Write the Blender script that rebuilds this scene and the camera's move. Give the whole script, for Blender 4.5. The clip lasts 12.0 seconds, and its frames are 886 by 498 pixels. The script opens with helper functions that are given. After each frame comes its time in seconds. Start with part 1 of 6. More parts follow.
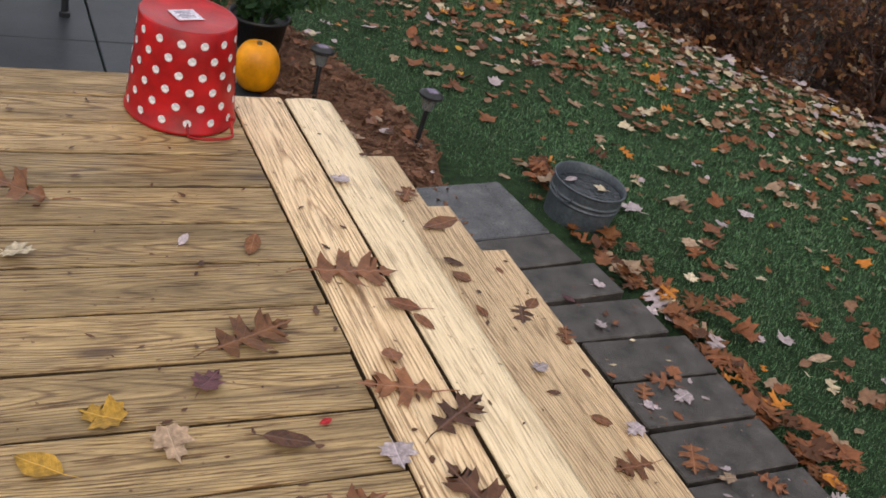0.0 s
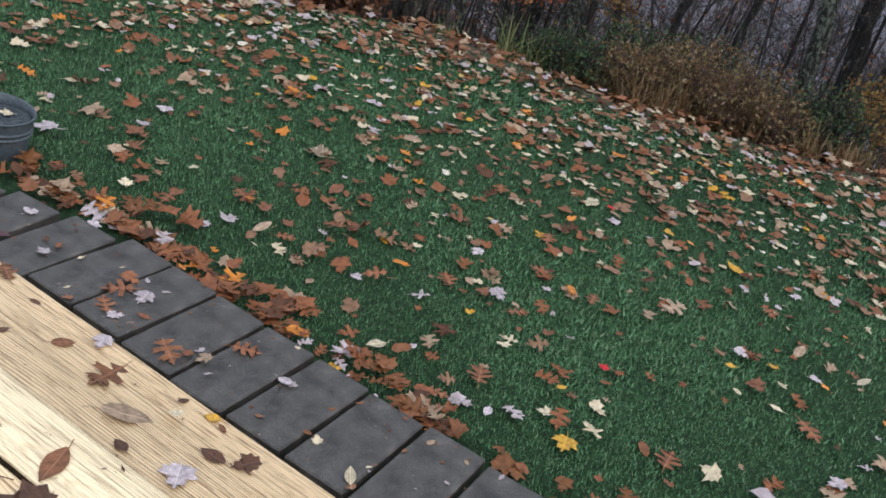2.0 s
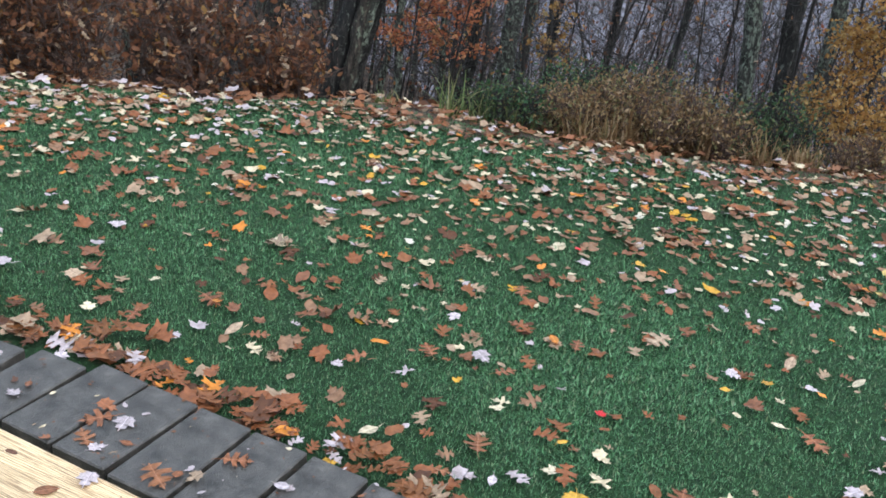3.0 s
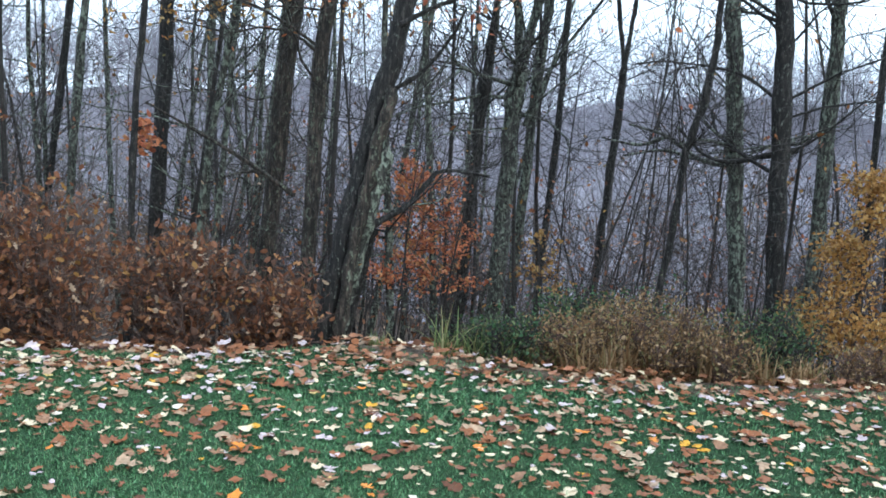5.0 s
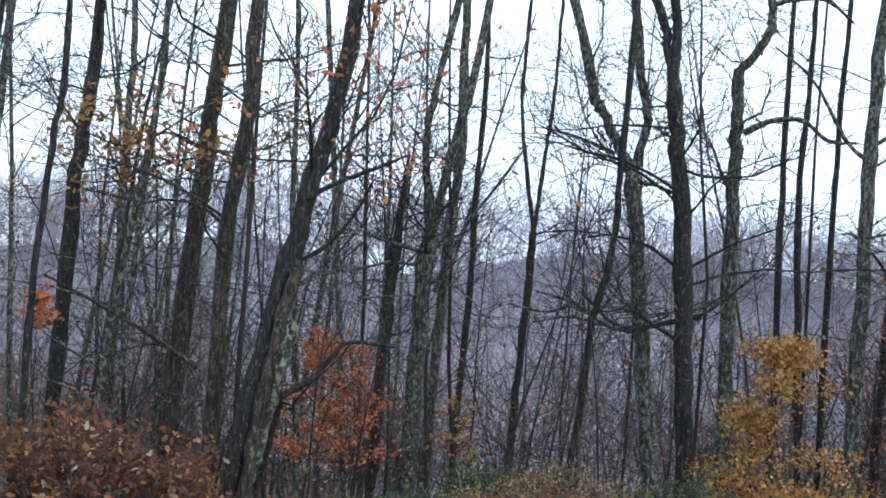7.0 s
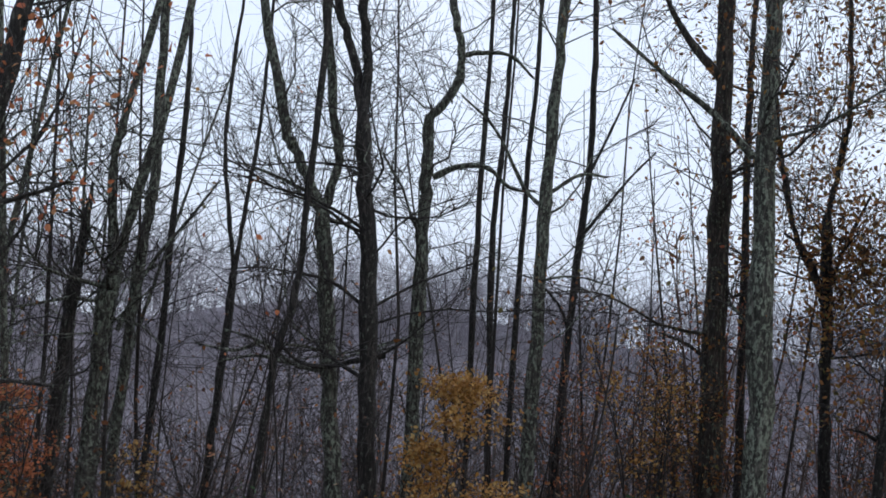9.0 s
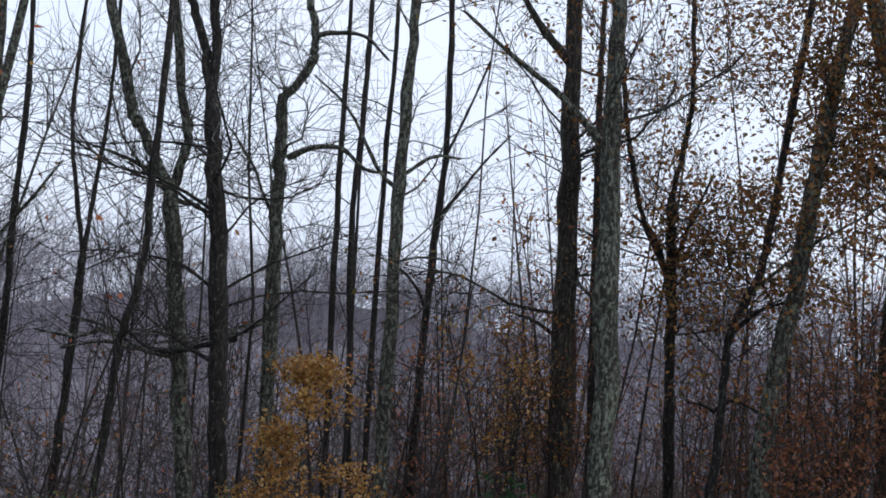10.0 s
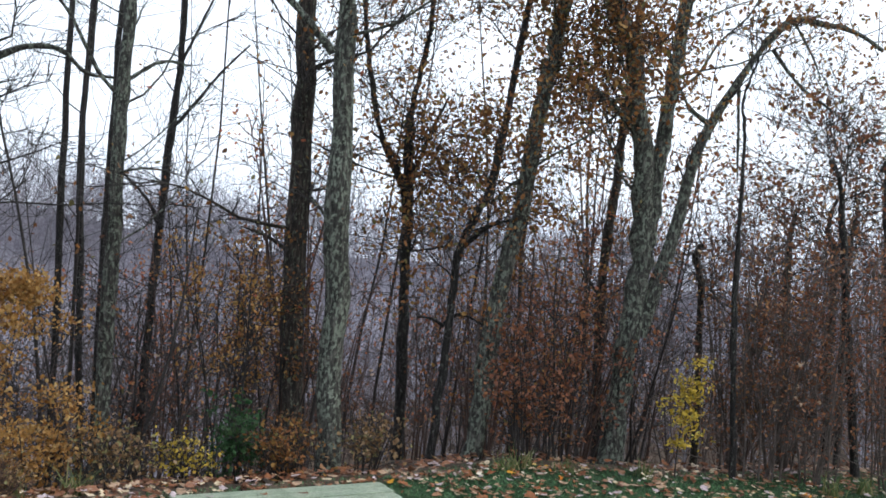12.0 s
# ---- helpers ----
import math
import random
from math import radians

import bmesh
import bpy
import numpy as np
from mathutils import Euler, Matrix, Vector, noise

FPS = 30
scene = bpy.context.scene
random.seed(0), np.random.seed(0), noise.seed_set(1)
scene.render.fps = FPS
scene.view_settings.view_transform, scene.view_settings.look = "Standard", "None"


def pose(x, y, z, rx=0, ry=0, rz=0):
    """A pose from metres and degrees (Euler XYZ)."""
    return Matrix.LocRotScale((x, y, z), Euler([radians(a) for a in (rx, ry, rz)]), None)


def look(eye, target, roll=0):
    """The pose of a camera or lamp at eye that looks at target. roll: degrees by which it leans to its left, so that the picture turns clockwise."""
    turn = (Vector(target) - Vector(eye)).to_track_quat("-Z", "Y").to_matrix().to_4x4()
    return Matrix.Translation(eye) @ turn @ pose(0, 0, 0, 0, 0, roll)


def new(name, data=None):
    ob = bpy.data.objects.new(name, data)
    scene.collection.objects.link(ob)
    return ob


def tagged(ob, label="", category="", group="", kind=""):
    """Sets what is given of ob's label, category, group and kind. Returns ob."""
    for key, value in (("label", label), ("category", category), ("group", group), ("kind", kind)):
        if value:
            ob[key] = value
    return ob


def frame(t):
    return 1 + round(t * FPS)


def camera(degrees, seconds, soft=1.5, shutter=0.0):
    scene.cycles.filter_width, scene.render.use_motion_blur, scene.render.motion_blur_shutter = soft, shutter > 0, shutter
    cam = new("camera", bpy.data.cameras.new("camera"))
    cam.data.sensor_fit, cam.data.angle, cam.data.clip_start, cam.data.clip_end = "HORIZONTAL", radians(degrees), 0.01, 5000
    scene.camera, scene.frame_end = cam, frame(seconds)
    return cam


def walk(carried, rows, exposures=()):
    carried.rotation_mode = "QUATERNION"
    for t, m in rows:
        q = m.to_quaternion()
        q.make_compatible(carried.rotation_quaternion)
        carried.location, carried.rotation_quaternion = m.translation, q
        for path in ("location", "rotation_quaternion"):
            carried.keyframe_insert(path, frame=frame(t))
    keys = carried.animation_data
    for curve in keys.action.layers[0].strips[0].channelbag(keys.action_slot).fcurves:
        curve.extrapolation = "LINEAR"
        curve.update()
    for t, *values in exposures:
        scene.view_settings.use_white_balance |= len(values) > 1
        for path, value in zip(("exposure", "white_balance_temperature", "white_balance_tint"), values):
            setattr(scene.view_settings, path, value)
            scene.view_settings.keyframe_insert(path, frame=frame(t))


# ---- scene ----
cam = camera(47.4, 12.0, 1.7)
PATH = [
    (0, (-0.603, -2.155, 1.721), (0.25, -0.646, 0.722), 14.3),
    (0.5, (-0.599, -2.203, 1.709), (0.505, -0.933, 0.628), 13.9),
    (1, (-0.613, -2.227, 1.701), (0.703, -1.194, 0.605), 15.5),
    (1.5, (-0.613, -2.261, 1.731), (0.892, -1.416, 0.72), 17.0),
    (2, (-0.602, -2.252, 1.758), (0.994, -1.471, 0.838), 16.0),
    (2.5, (-0.579, -2.228, 1.774), (1.051, -1.453, 0.912), 10.8),
    (2.7, (-0.568, -2.221, 1.771), (1.068, -1.452, 0.917), 8.5),
    (4.3, (-0.509, -2.167, 1.848), (1.239, -1.376, 1.284), 3.8),
    (4.5, (-0.491, -2.16, 1.847), (1.261, -1.344, 1.333), 3.5),
    (5, (-0.441, -2.119, 1.86), (1.326, -1.27, 1.465), 3.3),
    (5.5, (-0.418, -2.079, 1.88), (1.332, -1.157, 1.588), 2.7),
    (6, (-0.409, -2.071, 1.917), (1.311, -1.075, 1.7), 2.1),
    (6.5, (-0.375, -2.116, 1.96), (1.418, -1.24, 1.822), 2.3),
    (7, (-0.341, -2.192, 2.0), (1.516, -1.453, 1.914), 3.3),
    (7.2, (-0.322, -2.226, 2.003), (1.553, -1.531, 1.94), 3.4),
    (8.8, (-0.13, -2.538, 1.934), (1.847, -2.238, 1.985), 4.7),
    (9, (-0.12, -2.575, 1.929), (1.865, -2.336, 1.974), 4.7),
    (9.5, (-0.104, -2.666, 1.906), (1.893, -2.557, 1.944), 4.1),
    (10, (-0.091, -2.761, 1.894), (1.909, -2.774, 1.932), 4.3),
    (10.5, (-0.083, -2.866, 1.892), (1.911, -3.019, 1.908), 4.8),
    (11, (-0.084, -2.96, 1.887), (1.898, -3.227, 1.866), 4.9),
    (11.5, (-0.061, -3.048, 1.878), (1.903, -3.422, 1.82), 5.2),
    (12, (-0.021, -3.127, 1.867), (1.920, -3.600, 1.786), 5.2),
]
EXPOSURE = [(0, -0.1, 6750, 9), (0.5, -0.14, 6480, 8), (1.0, -0.15, 6350, 6), (1.5, 0.05, 6200, 4), (2.0, 0.28, 5880, 3), (2.5, 0.63, 5720, 1), (4.5, 1.2, 5480, -4), (6.0, 0.96, 5400, -4),
            (7.0, 0.9, 5560, 1), (9.0, -0.1, 5930, 6), (10.0, -0.07, 5980, 8), (11.0, -0.02, 6000, 8), (11.5, 0.22, 6050, 6), (12.0, 0.66, 6080, 4)]
walk(cam, [(t, look(e, g, r)) for t, e, g, r in PATH], EXPOSURE)

# ---- world, sun, exposure ----
world = bpy.data.worlds.new("overcast_sky")
scene.world = world
world.use_nodes = True
wn, wl = world.node_tree.nodes, world.node_tree.links
wn.clear()
sky = wn.new("ShaderNodeTexSky")
sky.sky_type, sky.sun_disc = "NISHITA", False
sky.sun_elevation, sky.sun_rotation = radians(32), radians(200)
sky.air_density, sky.dust_density, sky.ozone_density = 1.0, 6.0, 1.0
cloud = wn.new("ShaderNodeTexNoise")
cloud.inputs["Scale"].default_value, cloud.inputs["Detail"].default_value = 2.2, 4
ramp = wn.new("ShaderNodeValToRGB")
ramp.color_ramp.elements[0].position, ramp.color_ramp.elements[0].color = 0.3, (0.88, 0.925, 1.06, 1)
ramp.color_ramp.elements[1].position, ramp.color_ramp.elements[1].color = 0.7, (1.035, 1.045, 1.13, 1)
clear_bg, cloud_bg, both, wout = (wn.new("ShaderNodeBackground"), wn.new("ShaderNodeBackground"),
                                  wn.new("ShaderNodeAddShader"), wn.new("ShaderNodeOutputWorld"))
clear_bg.inputs["Strength"].default_value = 0.03
cloud_bg.inputs["Strength"].default_value = 0.95
wl.new(sky.outputs["Color"], clear_bg.inputs["Color"])
wl.new(cloud.outputs["Fac"], ramp.inputs["Fac"])
wl.new(ramp.outputs["Color"], cloud_bg.inputs["Color"])
wl.new(clear_bg.outputs[0], both.inputs[0])
wl.new(cloud_bg.outputs[0], both.inputs[1])
wl.new(both.outputs[0], wout.inputs["Surface"])
sun_data = bpy.data.lights.new("sun", "SUN")
sun_data.energy, sun_data.angle, sun_data.color = 0.6, radians(40), (1.0, 0.97, 0.93)
sun = new("sun", sun_data)
sun.matrix_world = look((-6, -10, 14), (0, 0, 0))


# ---- materials ----
def material(name, rough=0.7, spec=0.5, metal=0.0):
    m = bpy.data.materials.new(name)
    m.use_nodes = True
    n = m.node_tree.nodes
    b = n["Principled BSDF"]
    b.inputs["Roughness"].default_value, b.inputs["Metallic"].default_value = rough, metal
    b.inputs["Specular IOR Level"].default_value = spec
    return m, n, m.node_tree.links, b


def ramp_node(n, stops):
    r = n.new("ShaderNodeValToRGB")
    e = r.color_ramp.elements
    while len(e) < len(stops):
        e.new(0.5)
    for el, (p, c) in zip(e, stops):
        el.position, el.color = p, (*c, 1)
    return r


def noise_node(n, l, vec, scale, detail=4, rough=0.55):
    t = n.new("ShaderNodeTexNoise")
    t.inputs["Scale"].default_value, t.inputs["Detail"].default_value = scale, detail
    t.inputs["Roughness"].default_value = rough
    if vec is not None:
        l.new(vec, t.inputs["Vector"])
    return t


def mapped(n, l, vec, scale=(1, 1, 1), loc=None):
    mp = n.new("ShaderNodeMapping")
    mp.inputs["Scale"].default_value = scale
    l.new(vec, mp.inputs["Vector"])
    if loc is not None:
        l.new(loc, mp.inputs["Location"])
    return mp.outputs["Vector"]


def mix(n, l, fac, a, b, mode="MIX"):
    x = n.new("ShaderNodeMix")
    x.data_type, x.blend_type = "RGBA", mode
    for sock, v in ((x.inputs["Factor"], fac), (x.inputs["A"], a), (x.inputs["B"], b)):
        if hasattr(v, "is_output"):
            l.new(v, sock)
        elif isinstance(v, tuple):
            sock.default_value = (*v, 1)
        else:
            sock.default_value = v
    return x.outputs["Result"]


def bump(n, l, b, height, strength=0.4, dist=0.01):
    k = n.new("ShaderNodeBump")
    k.inputs["Strength"].default_value, k.inputs["Distance"].default_value = strength, dist
    l.new(height, k.inputs["Height"])
    l.new(k.outputs["Normal"], b.inputs["Normal"])


def wood_material(name, along, pale, mid, dark, stain, rough, knots=0.5, crackle=0.8, flat_grain=0.1, freq=640.0, fibre=0.75, vary=0.14):
    """Wet softwood boards, grain along x or y, knots, grey weather stains."""
    m, n, l, b = material(name, rough, 0.45)
    tc, oi = n.new("ShaderNodeTexCoord"), n.new("ShaderNodeObjectInfo")
    sh = n.new("ShaderNodeVectorMath")
    sh.operation = "SCALE"
    comb = n.new("ShaderNodeCombineXYZ")
    for i in range(3):
        l.new(oi.outputs["Random"], comb.inputs[i])
    l.new(comb.outputs[0], sh.inputs[0])
    sh.inputs["Scale"].default_value = 37.0
    base = tc.outputs["Object"]
    xyz = n.new("ShaderNodeSeparateXYZ")
    l.new(base, xyz.inputs[0])
    def calc(op, a, c2, d=0.0):
        k = n.new("ShaderNodeMath")
        k.operation = op
        for sock, v in zip(k.inputs, (a, c2, d)):
            if hasattr(v, "is_output"):
                l.new(v, sock)
            else:
                sock.default_value = v
        return k.outputs[0]
    # growth rings round a pith that lies a few centimetres under the board and wanders along it
    sway = noise_node(n, l, mapped(n, l, base, (1.0, 0.2, 0.2) if along == "x" else (0.2, 1.0, 0.2), sh.outputs[0]), 1.0, 1.0, 0.4)
    drift = noise_node(n, l, mapped(n, l, base, (0.8, 0.1, 0.1) if along == "x" else (0.1, 0.8, 0.1), comb.outputs[0]), 1.0, 1.0, 0.4)
    ripple = noise_node(n, l, mapped(n, l, base, (7, 40, 40) if along == "x" else (40, 7, 40), sh.outputs[0]), 1.0, 3, 0.6)
    across = calc("ADD", xyz.outputs["Y" if along == "x" else "X"], calc("MULTIPLY_ADD", drift.outputs["Fac"], 0.16, -0.08))
    deep = calc("MULTIPLY_ADD", sway.outputs["Fac"], 0.13, -0.02)
    radius = calc("SQRT", calc("ADD", calc("MULTIPLY", across, across), calc("MULTIPLY", deep, deep)), 0.0)
    phase = calc("MULTIPLY_ADD", radius, freq, calc("MULTIPLY", ripple.outputs["Fac"], 5.0))
    half = calc("MULTIPLY_ADD", calc("SINE", phase, 0.0), 0.5, 0.5)
    grain = noise_node(n, l, mapped(n, l, base, (8, 260, 260) if along == "x" else (260, 8, 260), sh.outputs[0]), 1.0, 4, 0.65)
    r1 = ramp_node(n, [(0.0, tuple(p + (q - p) * 0.12 for p, q in zip(dark, mid))), (0.22, mid), (0.46, pale)])
    l.new(half, r1.inputs["Fac"])
    broad = noise_node(n, l, mapped(n, l, base, (0.7, 13, 13) if along == "x" else (13, 0.7, 13), sh.outputs[0]), 1.0, 2, 0.5)
    rb = ramp_node(n, [(0.42, (0.05, 0.05, 0.05)), (0.66, (0.65, 0.65, 0.65))])
    l.new(broad.outputs["Fac"], rb.inputs["Fac"])
    rb.color_ramp.elements[0].color, rb.color_ramp.elements[1].color = (flat_grain, flat_grain, flat_grain, 1), (min(0.95, flat_grain + 0.5),) * 3 + (1,)
    rings = mix(n, l, rb.outputs["Color"], r1.outputs["Color"], tuple(p * 0.55 + q * 0.45 for p, q in zip(pale, mid)))
    r2 = ramp_node(n, [(0.36, (0.36, 0.29, 0.23)), (0.48, (0.93, 0.91, 0.88)), (0.64, (1.12, 1.12, 1.12))])
    l.new(grain.outputs["Fac"], r2.inputs["Fac"])
    col = mix(n, l, fibre, rings, r2.outputs["Color"], "MULTIPLY")
    # knots
    vor = n.new("ShaderNodeTexVoronoi")
    vor.inputs["Scale"].default_value = 1.0
    l.new(mapped(n, l, base, (2.2, 7, 3) if along == "x" else (7, 2.2, 3), sh.outputs[0]), vor.inputs["Vector"])
    rk = ramp_node(n, [(0.05, (1, 1, 1)), (0.13, (0, 0, 0))])
    l.new(vor.outputs["Distance"], rk.inputs["Fac"])
    kf = n.new("ShaderNodeMath")
    kf.operation = "MULTIPLY"
    l.new(rk.outputs["Color"], kf.inputs[0])
    kf.inputs[1].default_value = knots
    col = mix(n, l, kf.outputs[0], col, (0.09, 0.045, 0.02))
    # weather stain
    st = noise_node(n, l, mapped(n, l, base, (3, 14, 14) if along == "x" else (14, 3, 14), sh.outputs[0]), 1.0, 8, 0.72)
    rs = ramp_node(n, [(0.40, (0, 0, 0)), (0.60, (1, 1, 1))])
    l.new(st.outputs["Fac"], rs.inputs["Fac"])
    sf = n.new("ShaderNodeMath")
    sf.operation = "MULTIPLY"
    l.new(rs.outputs["Color"], sf.inputs[0])
    sf.inputs[1].default_value = stain
    col = mix(n, l, sf.outputs[0], col, mix(n, l, 0.68, col, (0.125, 0.088, 0.05), "MIX"))
    # board to board
    hv = n.new("ShaderNodeHueSaturation")
    mr = n.new("ShaderNodeMapRange")
    mr.inputs["To Min"].default_value, mr.inputs["To Max"].default_value = 0.98 - vary, 0.98 + vary
    l.new(oi.outputs["Random"], mr.inputs["Value"])
    l.new(mr.outputs[0], hv.inputs["Value"])
    l.new(col, hv.inputs["Color"])
    l.new(hv.outputs["Color"], b.inputs["Base Color"])
    rr = ramp_node(n, [(0.4, (rough * 0.55,) * 3), (0.65, (rough,) * 3)])
    l.new(st.outputs["Fac"], rr.inputs["Fac"])
    l.new(rr.outputs["Color"], b.inputs["Roughness"])
    crack = noise_node(n, l, mapped(n, l, base, (8, 150, 150) if along == "x" else (150, 8, 150), sh.outputs[0]), 1.0, 3, 0.6)
    rc = ramp_node(n, [(0.37, (0.30, 0.20, 0.13)), (0.42, (1, 1, 1))])
    l.new(crack.outputs["Fac"], rc.inputs["Fac"])
    col2 = mix(n, l, crackle, hv.outputs["Color"], rc.outputs["Color"], "MULTIPLY")
    speck = noise_node(n, l, base, 55, 2, 0.5)
    rp = ramp_node(n, [(0.24, (0.30, 0.20, 0.13)), (0.29, (1, 1, 1))])
    l.new(speck.outputs["Fac"], rp.inputs["Fac"])
    l.new(mix(n, l, 0.8, col2, rp.outputs["Color"], "MULTIPLY"), b.inputs["Base Color"])
    mh = mix(n, l, 0.6, half, grain.outputs["Color"])
    bump(n, l, b, mh, 0.5, 0.003)
    return m


PALE, MID, DARKW = (0.85, 0.635, 0.39), (0.74, 0.505, 0.275), (0.36, 0.19, 0.085)
M_DECK = wood_material("deck_wood", "x", (0.50, 0.345, 0.16), (0.38, 0.248, 0.11), (0.13, 0.072, 0.032), 0.9, 0.8, 0.95, 0.9, 0.1, 1350.0, 1.0, 0.24)
M_TREAD = wood_material("new_pine", "y", PALE, MID, DARKW, 0.2, 0.5, 0.7, 0.5, 0.12, 1150.0, 0.9)
M_NOSE = wood_material("smooth_new_pine", "y", (0.86, 0.69, 0.455), (0.80, 0.62, 0.385), (0.58, 0.40, 0.21), 0.08, 0.42, 0.35, 0.3, 0.6, 1500.0, 0.7)


def noisy_material(name, stops, scale, rough=0.8, spec=0.4, fine=60, bump_s=0.4, bump_d=0.01, coords="Object", stretch=(1, 1, 1)):
    m, n, l, b = material(name, rough, spec)
    tc = n.new("ShaderNodeTexCoord")
    v = mapped(n, l, tc.outputs[coords], stretch)
    a, f = noise_node(n, l, v, scale, 6, 0.6), noise_node(n, l, v, fine, 4, 0.6)
    r = ramp_node(n, stops)
    l.new(a.outputs["Fac"], r.inputs["Fac"])
    rf = ramp_node(n, [(0.3, (0.55, 0.55, 0.55)), (0.7, (1.25, 1.25, 1.25))])
    l.new(f.outputs["Fac"], rf.inputs["Fac"])
    l.new(mix(n, l, 1.0, r.outputs["Color"], rf.outputs["Color"], "MULTIPLY"), b.inputs["Base Color"])
    bump(n, l, b, f.outputs["Fac"], bump_s, bump_d)
    return m


M_PAVER = noisy_material("wet_concrete_paver", [(0.30, (0.028, 0.023, 0.020)), (0.48, (0.068, 0.058, 0.052)), (0.60, (0.095, 0.082, 0.074)), (0.78, (0.19, 0.165, 0.145))], 13, 0.33, 0.5, 170, 0.8, 0.004)
M_SLAB = noisy_material("wet_shiny_slab", [(0.3, (0.035, 0.033, 0.034)), (0.55, (0.075, 0.072, 0.074)), (0.8, (0.15, 0.145, 0.145))], 12, 0.16, 0.6, 120, 0.25, 0.003)
M_SLATE = noisy_material("wet_bluestone", [(0.35, (0.016, 0.018, 0.022)), (0.7, (0.034, 0.037, 0.044))], 5, 0.42, 0.3, 160, 0.25, 0.003)
M_MULCH = noisy_material("red_bark_mulch", [(0.3, (0.10, 0.044, 0.024)), (0.55, (0.27, 0.125, 0.068)), (0.8, (0.43, 0.26, 0.165))], 40, 0.75, 0.3, 150, 1.0, 0.02)
M_SOIL = noisy_material("lawn_soil", [(0.3, (0.014, 0.031, 0.012)), (0.6, (0.032, 0.068, 0.025)), (0.85, (0.060, 0.090, 0.036))], 26, 0.9, 0.2, 170, 0.8, 0.02)
M_LITTER = noisy_material("wood_floor_litter", [(0.3, (0.045, 0.032, 0.023)), (0.55, (0.10, 0.070, 0.048)), (0.8, (0.18, 0.127, 0.086))], 2.2, 0.85, 0.3, 24, 1.0, 0.04)
M_REDTWIG = noisy_material("red_brown_shoots", [(0.3, (0.055, 0.034, 0.028)), (0.7, (0.14, 0.088, 0.072))], 3, 0.75, 0.3, 40, 0.2, 0.003)
M_THICKET = noisy_material("dry_thicket_stems", [(0.3, (0.06, 0.048, 0.043)), (0.7, (0.15, 0.12, 0.105))], 2, 0.85, 0.2, 20, 0.1, 0.003)
M_TWIG = noisy_material("wet_twigs", [(0.3, (0.018, 0.015, 0.014)), (0.7, (0.048, 0.041, 0.038))], 3, 0.75, 0.3, 40, 0.2, 0.003)
# Twigs and floor across the valley: haze is put into their pale mauve colour.
M_FAR = noisy_material("far_twigs_haze_tint", [(0.3, (0.19, 0.177, 0.205)), (0.7, (0.36, 0.338, 0.38))], 0.6, 0.9, 0.1, 5, 0.1, 0.01)
M_FARFLOOR = noisy_material("far_floor_haze_tint", [(0.3, (0.19, 0.175, 0.205)), (0.55, (0.31, 0.29, 0.332)), (0.8, (0.45, 0.425, 0.475))], 1.3, 0.95, 0.1, 6, 0.6, 0.3, stretch=(1, 1, 0.3))
# Twigs down the slope, lightened so their grey-brown holds some haze.
M_MIDTWIG = noisy_material("slope_twigs_haze_tint", [(0.3, (0.085, 0.074, 0.075)), (0.7, (0.20, 0.178, 0.18))], 1.0, 0.85, 0.2, 12, 0.1, 0.01)
M_BLACK = noisy_material("black_plastic", [(0.3, (0.012, 0.012, 0.013)), (0.7, (0.022, 0.022, 0.024))], 9, 0.45, 0.5, 90, 0.1, 0.001)
M_RED = noisy_material("red_painted_tin", [(0.3, (0.40, 0.005, 0.008)), (0.7, (0.45, 0.008, 0.011))], 3, 0.35, 0.35, 14, 0.02, 0.001)
M_DOT = noisy_material("white_paint", [(0.3, (0.72, 0.70, 0.72)), (0.7, (0.82, 0.80, 0.80))], 20, 0.4, 0.5, 120, 0.05, 0.001)
M_LABEL = noisy_material("paper_label", [(0.3, (0.66, 0.60, 0.68)), (0.7, (0.80, 0.76, 0.80))], 20, 0.55, 0.4, 120, 0.05, 0.001)
M_INK = noisy_material("grey_ink", [(0.3, (0.20, 0.16, 0.24)), (0.7, (0.28, 0.23, 0.32))], 20, 0.6, 0.3, 120, 0.05, 0.001)
M_PUMPKIN = noisy_material("orange_pumpkin_skin", [(0.25, (0.78, 0.27, 0.004)), (0.6, (0.86, 0.34, 0.006)), (0.9, (0.82, 0.38, 0.012))], 4, 0.38, 0.35, 9, 0.05, 0.002)
M_STEM = noisy_material("dry_stem", [(0.3, (0.10, 0.07, 0.03)), (0.7, (0.22, 0.16, 0.07))], 30, 0.8, 0.3, 120, 0.4, 0.003)
M_TUB = noisy_material("dull_galvanised_steel", [(0.3, (0.05, 0.06, 0.072)), (0.6, (0.085, 0.10, 0.115)), (0.85, (0.13, 0.145, 0.16))], 9, 0.42, 0.5, 80, 0.15, 0.002)
M_WATER, _n, _l, _b = material("water", 0.03, 0.5)
_b.inputs["Base Color"].default_value = (0.03, 0.035, 0.04, 1)
_w = noise_node(_n, _l, _n.new("ShaderNodeTexCoord").outputs["Object"], 22, 3)
bump(_n, _l, _b, _w.outputs["Fac"], 0.9, 0.03)
M_LENS, _n, _l, _b = material("clear_plastic", 0.15, 0.5)
_b.inputs["Base Color"].default_value, _b.inputs["Transmission Weight"].default_value = (0.30, 0.32, 0.32, 1), 0.6
M_GREENBOARD = noisy_material("pale_green_painted_board", [(0.3, (0.17, 0.22, 0.15)), (0.55, (0.26, 0.30, 0.215)), (0.8, (0.36, 0.38, 0.30))], 5, 0.55, 0.4, 60, 0.3, 0.004)
M_FRAME = noisy_material("dark_framing_wood", [(0.3, (0.10, 0.07, 0.035)), (0.7, (0.22, 0.15, 0.08))], 4, 0.75, 0.3, 60, 0.3, 0.004)
